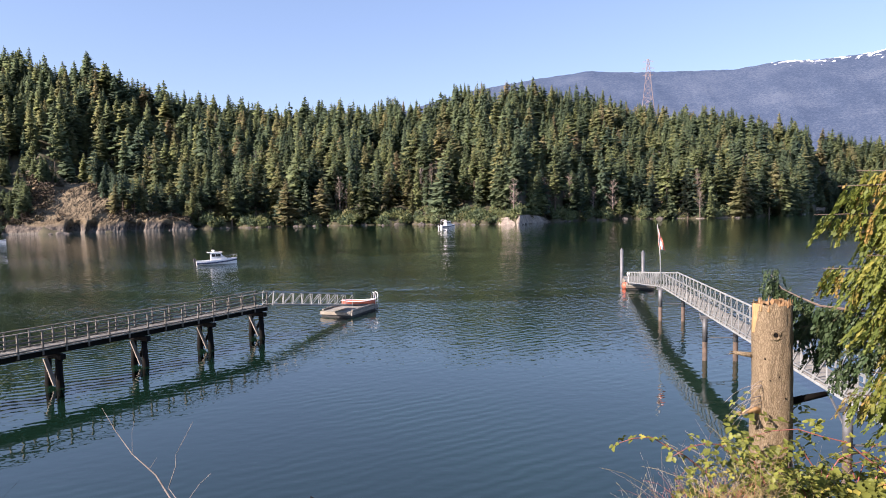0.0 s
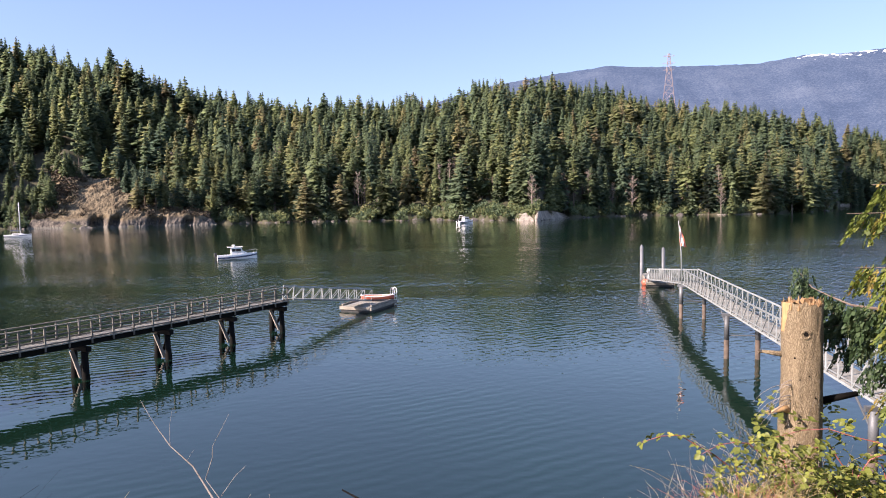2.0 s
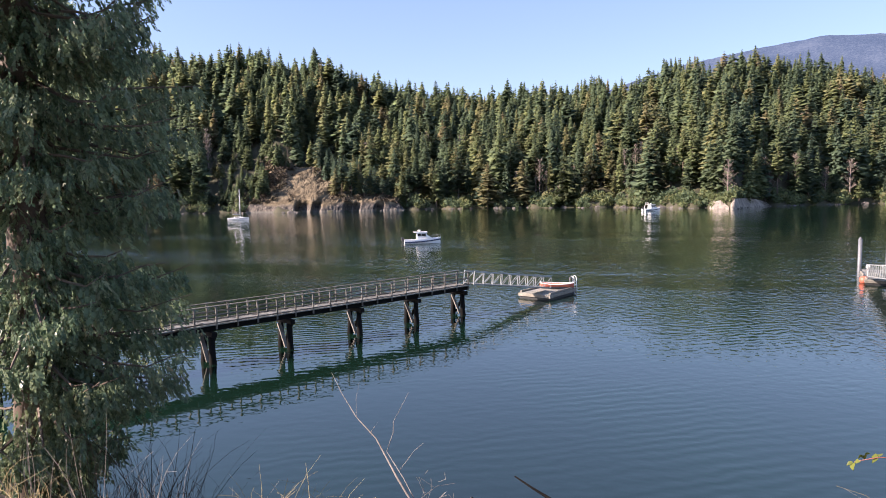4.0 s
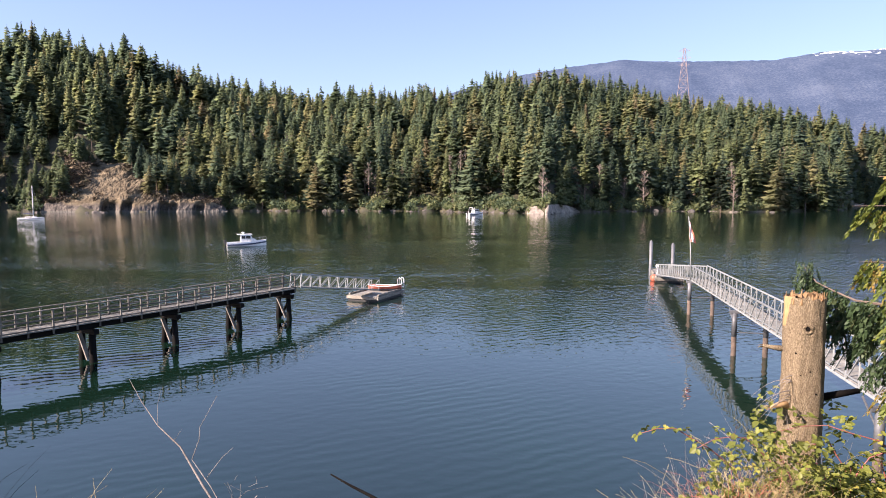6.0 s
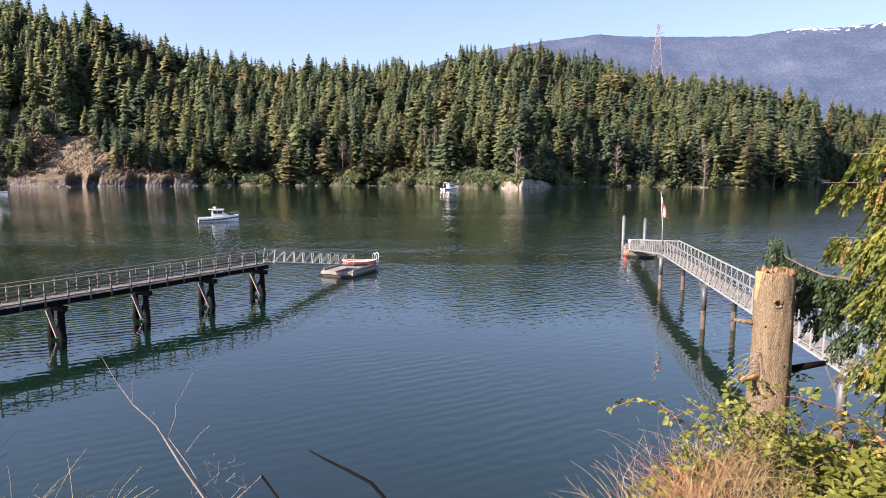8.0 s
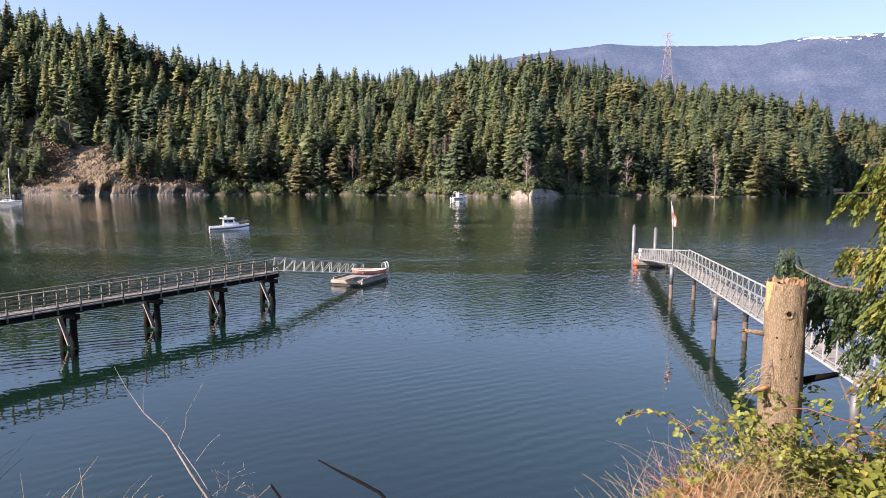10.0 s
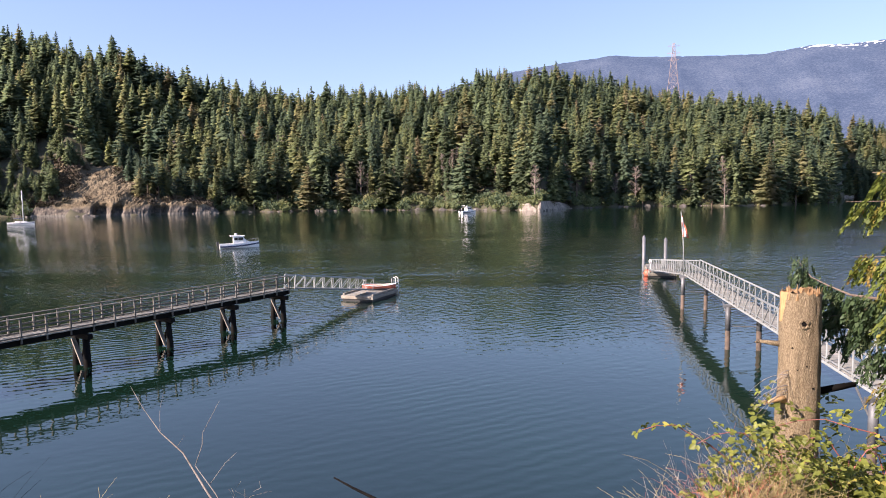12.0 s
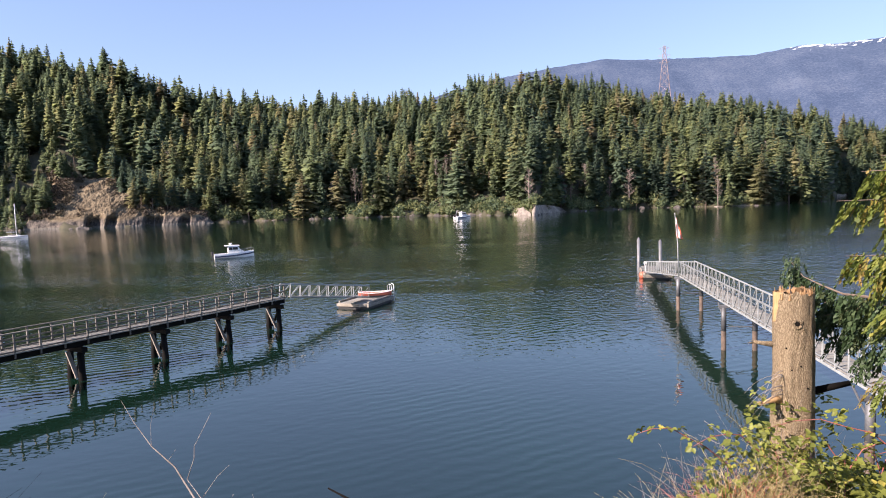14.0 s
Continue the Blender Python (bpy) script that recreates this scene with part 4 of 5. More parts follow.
def build_tower():
    x, y = polar(17.31, 690)
    z0 = float(land_z(17.31, 690)) - 2
    top = 9.5 + math.tan(radians(11.56)) * 690
    H = top - z0
    tw = thing("lattice_tower", "tall red and white steel lattice tower of a power line", "tower", "", (float(x), float(y), z0), -17)
    paint = worn("red_white_steel", (0.34, 0.28, 0.275), (0.22, 0.155, 0.15), 0.06, rough=0.6, fine=0.3)

    def half(z):
        t = z / H
        return 8.5 * (1 - t) ** 1.15 + 0.9

    levels = [H * (1 - (1 - i / 11) ** 1.25) for i in range(12)]
    for sx, sy in ((-1, -1), (1, -1), (1, 1), (-1, 1)):
        g = Geo()
        for a, b in zip(levels, levels[1:]):
            g.beam((sx * half(a), sy * half(a), a), (sx * half(b), sy * half(b), b), .36, .36)
        part("leg", g, paint, tw)
    for k, (p, q) in enumerate((((-1, -1), (1, -1)), ((1, -1), (1, 1)), ((1, 1), (-1, 1)), ((-1, 1), (-1, -1)))):
        for a, b in zip(levels, levels[1:]):
            g = Geo()
            for u, w in ((p, q), (q, p)):
                g.beam((u[0] * half(a), u[1] * half(a), a), (w[0] * half(b), w[1] * half(b), b), .20, .20)
            g.beam((p[0] * half(b), p[1] * half(b), b), (q[0] * half(b), q[1] * half(b), b), .18, .18)
            part("lattice_bay", g, paint, tw)
    for z, w in ((H * .80, 5.0), (H * .88, 6.0), (H * .965, 5.2)):
        g = Geo()
        for s in (-1, 1):
            g.beam((0, s * .8, z), (s * w, 0, z + .4), .25, .25)
            g.beam((0, 0, z + 2.2), (s * w, 0, z + .4), .2, .2)
        part("cross_arm", g, paint, tw)


build_tower()


# ---- the near bank ----
def smooth(t):
    t = min(1, max(0, t))
    return t * t * (3 - 2 * t)


def bank_z(x, y):
    edge = 1.6 + 1.2 * smooth((x - 0.6) / 2.2) + 1.3 * smooth((-x - 2.6) / 2.0)
    z = 7.9 - 0.78 * max(0.0, y - edge) + 0.10 * math.sin(x * 1.3 + y) + 0.35 * noise.noise((x * .35, y * .35, 0))
    z += 1.1 * math.exp(-((x - 2.5) / 1.1) ** 2 - ((y - 5.75) / 0.9) ** 2) + 0.75 * math.exp(-((x + 2.5) / 0.7) ** 2 - ((y - 3.9) / 0.6) ** 2)
    return max(z, -2.5)


def build_bank():
    nx, ny = 200, 150
    v, f = [], []
    for i in range(nx):
        for j in range(ny):
            x, y = -42 + 84 * i / (nx - 1), -45 + 65 * j / (ny - 1)
            v.append((x, y, bank_z(x, y) + 0.05 * noise.noise((x * 2, y * 2, 1))))
    i = (np.arange(nx - 1)[:, None] * ny + np.arange(ny - 1)[None]).ravel()
    m = worn("leaf_litter_soil", (0.16, 0.12, 0.07), (0.06, 0.045, 0.03), 1.2, bump=0.8, fine=14)
    ob = new("ground", fast_mesh("ground", np.array(v), np.stack([i, i + ny, i + ny + 1, i + 1], 1), m, smooth=True))
    tagged(ob, "steep earth bank covered with leaf litter above the water", "ground", kind="structure")


build_bank()

CEDAR_DARK = foliage("cedar_fronds", [(0.0, (0.080, 0.130, 0.082)), (0.5, (0.145, 0.205, 0.118)), (0.85, (0.24, 0.29, 0.17)), (1.0, (0.24, 0.19, 0.12))], 0.32, 0.5)
# right cedar's fronds twice: shade and sunlight put into the two ramps
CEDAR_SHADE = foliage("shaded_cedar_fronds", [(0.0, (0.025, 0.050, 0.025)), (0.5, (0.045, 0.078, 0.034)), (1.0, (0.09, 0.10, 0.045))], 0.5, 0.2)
CEDAR_LIT = foliage("sunlit_cedar_fronds", [(0.0, (0.075, 0.11, 0.025)), (0.5, (0.14, 0.17, 0.03)), (0.8, (0.20, 0.20, 0.04)), (1.0, (0.25, 0.15, 0.045))], 0.55, 0.3)
LEAF = foliage("bramble_leaf", [(0.0, (0.14, 0.17, 0.040)), (0.4, (0.28, 0.29, 0.060)), (0.9, (0.42, 0.375, 0.085)), (1.0, (0.32, 0.17, 0.07))], 0.45, 0.42)
CANE = worn("red_bramble_cane", (0.30, 0.09, 0.07), (0.16, 0.06, 0.05), 6, rough=0.5)
DRY = worn("dry_straw_grass", (0.46, 0.37, 0.18), (0.24, 0.175, 0.08), 3, rough=0.8)
RUSSET = worn("russet_twig", (0.46, 0.15, 0.09), (0.26, 0.085, 0.06), 5, rough=0.7)
TWIG = worn("bleached_twig", (0.33, 0.29, 0.255), (0.15, 0.13, 0.115), 6, rough=0.8, spec=0.2)
# near-black and matt, with hardly any gloss
BLACKWOOD = worn("near_black_branch", (0.009, 0.008, 0.007), (0.004, 0.003, 0.003), 8, rough=0.95, spec=0.1)
HEART = worn("raw_splintered_wood", (0.44, 0.28, 0.13), (0.27, 0.15, 0.065), 5, (1, 1, 0.2), rough=0.75, fine=60)


def stump_bark():
    m = Mat("tan_scaly_bark", 0.9, 0, 0.2)
    wob = m.t.nodes.new("ShaderNodeVectorMath")
    wob.operation = "MULTIPLY_ADD"
    jit = m.node("TexNoise", Scale=14.0, Detail=3.0)
    m.link(m.coords(), jit.inputs["Vector"])
    m.link(jit.outputs["Color"], wob.inputs[0])
    wob.inputs[1].default_value = (0.05, 0.05, 0.05)
    m.link(m.coords((1, 1, 0.42)), wob.inputs[2])
    plates = m.node("TexVoronoi", Scale=62.0)
    plates.feature = "DISTANCE_TO_EDGE"
    m.link(wob.outputs[0], plates.inputs["Vector"])
    crack = m.ramp(plates.outputs["Distance"], [(0.0, (0, 0, 0)), (0.16, (1, 1, 1))])
    n, big = m.noise(80, 5, (1, 1, 0.4), 0.7), m.noise(4.5, 4)
    h = m.calc("ADD", m.calc("MULTIPLY", crack, 0.34), m.calc("MULTIPLY", n, 0.75))
    col = m.ramp(h, [(0.28, (0.075, 0.05, 0.032)), (0.55, (0.205, 0.157, 0.098)), (0.85, (0.33, 0.27, 0.175))])
    m.colour(m.mix(m.calc("MULTIPLY", big, 0.55), col, (0.24, 0.185, 0.115)))
    return m.bump(h, 1.0, 0.016).m


STUMP_BARK = stump_bark()


def build_stump():
    cx, cy = 3.50, 6.97
    z0, z1 = bank_z(cx, cy) - 0.4, 8.40
    st = thing("tree_stump", "tall snapped conifer trunk with tan scaly bark and a splintered top", "tree stump", "", (cx, cy, z0))
    H, n, rows = z1 - z0, 56, 110
    rng = random.Random(5)
    rad = lambda z, a: (0.197 + 0.035 * (1 - z / H) + 0.012 * noise.noise((math.cos(a) * 9, math.sin(a) * 9, z * 5)) + 0.016 * noise.noise((math.cos(a) * 2, math.sin(a) * 2, z * 1.1)))
    v, f = [], []
    jag = [0.05 * noise.noise((k * .45, 2, 0)) + 0.02 * rng.random() for k in range(n)]
    for j in range(rows + 1):
        for k in range(n):
            a = 2 * math.pi * k / n
            z = H * j / rows + (jag[k] if j == rows else 0)
            r = rad(z, a)
            v.append((math.cos(a) * r, math.sin(a) * r, z))
    for j in range(rows):
        for k in range(n):
            f.append((j * n + k, j * n + (k + 1) % n, (j + 1) * n + (k + 1) % n, (j + 1) * n + k))
    part("bark", fast_mesh("bark", np.array(v), np.array(f), STUMP_BARK, smooth=True), None, st)
    # broken wood inside the rim
    g = Geo()
    vs = [(0, 0, H - .02)]
    for ring, q in ((1, .45), (2, .8), (3, 0.965)):
        for k in range(28):
            a = 2 * math.pi * k / 28
            vs.append((math.cos(a) * .2 * q, math.sin(a) * .2 * q, H - 0.03 + rng.uniform(-.02, .05) + 0.03 * math.sin(a * 2)))
    fs = [(0, 1 + k, 1 + (k + 1) % 28) for k in range(28)]
    for r in range(2):
        fs += [(1 + r * 28 + k, 1 + (r + 1) * 28 + k, 1 + (r + 1) * 28 + (k + 1) % 28, 1 + r * 28 + (k + 1) % 28) for k in range(28)]
    g.add(vs, fs)
    for k in range(46):
        a = rng.uniform(0, 6.28)
        r = rng.uniform(.12, .195)
        p = Vector((math.cos(a) * r, math.sin(a) * r, H - .06))
        g.tube([p, p + Vector((rng.uniform(-.01, .01), rng.uniform(-.01, .01), rng.uniform(.05, .13)))], [rng.uniform(.008, .018), .002], 5)
    part("splintered_top", g, HEART, st, "raw orange splintered wood")
    # torn strip where the bark has come off, on the sunward side
    v, f = [], []
    for j in range(13):
        z = H - 0.30 + 0.315 * j / 12
        wide = 0.08 + 0.20 * (j / 12) ** 0.9
        for k in range(7):
            a = radians(176) + (k / 6 - .15) * wide * 2.4 + 0.03 * rng.uniform(-1, 1)
            r = rad(z, a) + (0.007 if 0 < k < 6 else -0.004)
            v.append((math.cos(a) * r, math.sin(a) * r, z))
    for j in range(12):
        for k in range(6):
            f.append((j * 7 + k, j * 7 + k + 1, j * 7 + k + 8, j * 7 + k + 7))
    part("torn_strip", fast_mesh("torn_strip", np.array(v), np.array(f), HEART, smooth=True), None, st, "bare orange wood strip")
    # knots: ring, and a near-black plug painted as the hollow's shade
    for a, z, r in ((-106, 8.10, .038), (-135, 7.84, .018), (-95, 7.66, .014), (-120, 7.62, .012), (-75, 7.43, .016)):
        zz, aa = z - z0, radians(a)
        out = Vector((math.cos(aa), math.sin(aa), 0))
        side = Vector((-math.sin(aa), math.cos(aa), 0))
        c = out * (rad(zz, aa) + .002) + Vector((0, 0, zz))
        g = Geo()
        if r < .03:
            g.tube([c - out * .02, c + out * .004], [r * .8, r * .5], 9, .3, 2)
            part("knot_hollow", g, BLACKWOOD, st)
            continue
        pts = [c + side * math.cos(t) * r * 1.05 + Vector((0, 0, math.sin(t) * r * 1.15)) for t in [6.2832 * i / 12 for i in range(13)]]
        g.tube(pts, [r * .42] * 13, 7, .7, 3)
        part("knot_ring", g, STUMP_BARK, st, "", True)
        g = Geo()
        g.tube([c - out * .02, c + out * .006], [r * .8, r * .6], 10)
        part("knot_hollow", g, BLACKWOOD, st)
    loc = lambda x, y, z: Vector((x - cx, y - cy, z - z0))
    for name, pts, rr, mat in (("branch_stub", [(3.36, 7.02, 7.84), (3.24, 7.05, 7.85), (3.13, 7.08, 7.86)], [.034, .026, .017], STUMP_BARK),
                               ("branch_stub", [(3.36, 6.9, 7.27), (3.25, 6.86, 7.30), (3.12, 6.82, 7.27)], [.045, .035, .012], HEART),
                               ("branch_stub", [(3.66, 6.95, 7.34), (3.85, 6.93, 7.39), (4.06, 6.92, 7.43)], [.04, .036, .03], BLACKWOOD)):
        g = Geo()
        g.tube([loc(*p) for p in pts], rr, 9, .25, 4)
        if mat is not BLACKWOOD:
            for k in range(5):
                p = loc(*pts[-1]) + Vector((0, rng.uniform(-.015, .015), rng.uniform(-.015, .015)))
                g.tube([p, p + Vector((-.04 - .03 * rng.random(), 0, rng.uniform(-.012, .015)))], [.006, .001], 4)
        part(name, g, mat, st, "", True)
    for k in range(9):
        a = loc(3.36, 6.86, rng.uniform(7.35, 7.62))
        pts = [a]
        d = Vector((-rng.uniform(.5, 1), -rng.uniform(.1, .5), rng.uniform(-.05, .25))).normalized()
        for q in range(7):
            d = (d + Vector((rng.uniform(-.12, .12), rng.uniform(-.1, .1), -.16))).normalized()
            pts.append(pts[-1] + d * .07)
        g = Geo()
        g.tube(pts, [.004 - .0004 * i for i in range(8)], 4)
        part("dead_twig", g, TWIG, st)


build_stump()


def frond_arrays(seed, pairs=8, spread=0.26, broad=0.34):
    """A drooping cedar spray of unit length hanging along -z: short, broad, curled leaflets all round a thin stem."""
    rnd = np.random.default_rng(seed)
    v, f = [], []
    for i in range(pairs):
        t = (i + .4) / pairs
        w = spread * math.sin(min(1, t * 1.7 + .3) * 1.6) * (1.15 - .6 * t)
        for s in (-1, 1):
            L = w * rnd.uniform(.6, 1.3)
            d = np.array([s * rnd.uniform(.35, 1.0), rnd.normal(0, .45), -rnd.uniform(.55, 1.2)])
            d /= np.linalg.norm(d)
            side = np.cross(d, rnd.normal(0, .5, 3) + (0, 1, 0))
            side /= np.linalg.norm(side)
            p = np.array([0.03 * math.sin(t * 5 + seed), 0.02 * s, -t])
            wide = L * broad * rnd.uniform(.75, 1.25)
            n = len(v)
            v += [p, p + d * L * .6 + side * wide, p + d * L + (0, 0, -.03), p + d * L * .6 - side * wide]
            f += [(n, n + 1, n + 2), (n, n + 2, n + 3)]
    return np.array(v), np.array(f)


FRONDS = [frond_arrays(i, 9) for i in range(7)]
TASSELS = [frond_arrays(i + 20, 13, 0.20, 0.40) for i in range(7)]


class Spray:
    """Collects hanging fronds into one crown."""

    def __init__(self, seed, fronds=FRONDS):
        self.fronds = fronds
        self.rng, self.v, self.f, self.t, self.n = np.random.default_rng(seed), [], [], [], 0

    def hang(self, p, size, out, tint, spread=0.35):
        v, f = self.fronds[self.rng.integers(7)]
        q = self.rng.uniform(0, 6.283)
        c, s = math.cos(q), math.sin(q)
        tilt = np.array([out[0] * spread, out[1] * spread, 0]) + self.rng.normal(0, .18, 3) * (1, 1, 0)
        m = np.array([[c, s, 0], [-s, c, 0], [0, 0, 1]])
        w = (v * (size * .9, size * .9, size)) @ m
        w[:, :2] += -w[:, 2:3] * tilt[None, :2]
        self.v.append(w + np.array(p))
        self.f.append(f + self.n)
        self.t.append(np.full(len(v), tint))
        self.n += len(v)

    def mesh(self, name, mat):
        return fast_mesh(name, np.concatenate(self.v), np.concatenate(self.f), mat, {"tint": np.concatenate(self.t)})


def clothe(spray, pts, step, size, tints, side=0.25, start=0.2):
    """Hang fronds along a limb and on short side twigs."""
    pts = [np.array(p, float) for p in pts]
    total = sum(np.linalg.norm(b - a) for a, b in zip(pts, pts[1:]))
    done = 0.0
    for a, b in zip(pts, pts[1:]):
        L = np.linalg.norm(b - a)
        d = (b - a) / L
        cross = np.array([-d[1], d[0], 0])
        for k in range(max(1, int(L / step))):
            u = (done + L * k * step / L) / total
            if u < start:
                continue
            p = a + d * (k * step)
            for s in (-1, 1, 0):
                reach = side * (1.1 - .6 * u) * spray.rng.uniform(.1, 1.0) * s
                q = p + cross * reach + np.array([0, 0, -abs(reach) * .25 + spray.rng.normal(0, .03)])
                spray.hang(q, size * spray.rng.uniform(.6, 1.3), d, min(.99, max(0, spray.rng.normal(*tints))))
        done += L


def build_left_cedar():
    bx, by = -8.0, 6.75
    z0 = bank_z(bx, by) - .3
    tree = thing("cedar_tree", "big dark green cedar with drooping fronds on the bank", "tree", "", (0, 0, 0))
    g = Geo()
    g.tube([(bx, by, z0), (bx, by, 8), (bx + .1, by, 13), (bx, by, 18.5)], [.34, .27, .18, .04], 12, .1, 2)
    part("trunk", g, BARK, tree, "", True)
    rng = np.random.default_rng(12)
    sp = Spray(3)
    for i in range(225):
        z = rng.uniform(5.6, 17.5)
        a = rng.uniform(0, 6.283) if i % 2 else rng.uniform(-1.7, 0.8)
        reach = np.interp(z, (5.6, 6.4, 7.0, 7.9, 8.7, 9.1, 9.6, 10.8, 12.5, 15.5, 17.5), (1.0, 1.25, 1.95, 2.6, 2.3, 1.75, 1.95, 2.2, 2.35, 1.9, 0.6)) * rng.uniform(.72, 1.04)
        d = np.array([math.cos(a), math.sin(a), 0])
        p = [np.array([bx, by, z]) + d * reach * t + np.array([0, 0, -reach * (.30 * t + .1 * math.sin(t * 3.0)) + .30 * t ** 3 + rng.normal(0, .05)]) for t in (0, .25, .5, .75, 1)]
        limb = Geo()
        limb.tube(p, [.035, .026, .018, .012, .005], 5)
        part("limb", limb, BARK, tree)
        clothe(sp, p, .08, .27, (.45, .28), .48, .10)
    part("crown", sp.mesh("crown", CEDAR_DARK), None, tree)


def build_right_cedar():
    bx, by = 5.3, 5.2
    z0 = bank_z(bx, by) - .3
    tree = thing("cedar_tree", "sunlit yellow-green cedar with drooping fronds beside the stump", "tree", "", (0, 0, 0))
    g = Geo()
    g.tube([(bx, by, z0), (bx, by, 8), (bx, by, 11), (bx, by, 13.5)], [.22, .18, .11, .03], 10, .1, 2)
    part("trunk", g, BARK, tree, "", True)
    rng = np.random.default_rng(21)
    sp = Spray(5, TASSELS)
    tips = [(3.62, 6.05, 9.62, 10.1), (3.45, 6.13, 9.36, 9.85), (3.75, 5.95, 9.2, 9.7), (3.57, 6.18, 8.85, 9.4), (3.68, 6.0, 8.68, 9.1), (3.75, 5.95, 8.42, 8.9),
            (3.92, 5.75, 8.1, 8.6), (3.90, 5.70, 7.95, 8.4), (3.95, 5.80, 7.7, 8.0), (3.9, 6.1, 9.0, 9.5), (4.05, 5.9, 9.7, 10.3), (4.0, 6.1, 8.5, 9.0), (4.0, 5.9, 7.45, 7.7),
            (4.1, 6.0, 8.2, 8.7), (3.8, 5.9, 9.0, 9.5), (4.3, 5.7, 7.9, 8.2)]
    for k in range(30):
        a, d, z = radians(rng.uniform(31.5, 38)), rng.uniform(6.6, 7.5), rng.uniform(7.6, 9.8)
        tips.append((d * math.sin(a), d * math.cos(a), z, z + .4))
    for k in range(16):
        a = rng.uniform(-2.6, 1.6)
        z = rng.uniform(8, 12.5)
        tips.append((bx + math.cos(a) * 1.3, by + math.sin(a) * 1.3, z - .4, z))
    for tx, ty, tz, rz in tips:
        a, b = np.array([bx, by, rz]), np.array([tx, ty, tz])
        p = [a + (b - a) * t + np.array([0, 0, -.16 * math.sin(t * 3.14)]) for t in (0, .25, .5, .75, 1)]
        limb = Geo()
        limb.tube(p, [.022, .018, .012, .008, .003], 5)
        part("limb", limb, BARK, tree)
        clothe(sp, p, .04, .23, (.55, .25), .24, .3)
    # the long thin limb that reaches behind the stump
    p = [(bx, by, 8.5), (4.6, 5.9, 8.42), (4.05, 6.48, 8.40), (4.01, 6.97, 8.37), (3.97, 7.33, 8.42), (3.92, 7.59, 8.48), (3.84, 7.75, 8.66)]
    limb = Geo()
    limb.tube(p, [.025, .02, .016, .012, .009, .006, .003], 6)
    part("limb", limb, BARK, tree)
    # sprays lying in shade get the darker frond colour
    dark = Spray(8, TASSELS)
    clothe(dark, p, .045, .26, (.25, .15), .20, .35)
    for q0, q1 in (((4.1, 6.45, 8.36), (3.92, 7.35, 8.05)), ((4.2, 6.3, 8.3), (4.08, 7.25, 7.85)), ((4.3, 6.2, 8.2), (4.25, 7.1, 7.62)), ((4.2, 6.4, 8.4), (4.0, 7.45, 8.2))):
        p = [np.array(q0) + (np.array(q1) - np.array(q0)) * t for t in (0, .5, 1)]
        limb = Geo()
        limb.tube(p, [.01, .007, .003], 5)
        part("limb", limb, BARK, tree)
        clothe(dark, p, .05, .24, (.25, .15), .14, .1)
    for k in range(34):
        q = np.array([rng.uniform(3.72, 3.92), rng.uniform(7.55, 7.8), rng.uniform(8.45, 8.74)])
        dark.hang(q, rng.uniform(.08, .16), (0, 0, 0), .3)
    part("crown", sp.mesh("crown", CEDAR_LIT), None, tree)
    part("shaded_spray", dark.mesh("shaded_spray", CEDAR_SHADE), None, tree, "hanging sprays coloured dark for shade")


build_left_cedar()
build_right_cedar()


# ---- brambles, grasses and dead wood on the bank ----
def leaf_mesh(seed):
    """A bramble leaf of three toothed, folded leaflets."""
    rnd = random.Random(seed)
    g = Geo()
    for turn, L in ((0, 1.0), (70, .75), (-70, .75)):
        m = pose(0, 0, 0, rnd.uniform(-15, 15), rnd.uniform(-20, 20), turn)
        n = 7
        rim = []
        for i in range(n):
            t = i / (n - 1)
            w = 0.36 * math.sin(math.pi * t ** .75) * L * (1 + (.12 if i % 2 else -.06))
            rim.append((t, w))
        left = [m @ Vector((-w, .12 + L * t, .10 * w * 3 + .05 * math.sin(t * 4))) for t, w in rim]
        mid = [m @ Vector((0, .12 + L * t, -.1 * t * t)) for t, w in rim]
        right = [m @ Vector((w, .12 + L * t, .10 * w * 3 - .03 * math.sin(t * 5))) for t, w in rim]
        vs = left + mid + right
        fs = []
        for i in range(n - 1):
            fs += [(i, n + i, n + i + 1, i + 1), (n + i, 2 * n + i, 2 * n + i + 1, n + i + 1)]
        g.add(vs, fs)
    return g.mesh("leaf", LEAF, True)


LEAVES = [leaf_mesh(i) for i in range(5)]


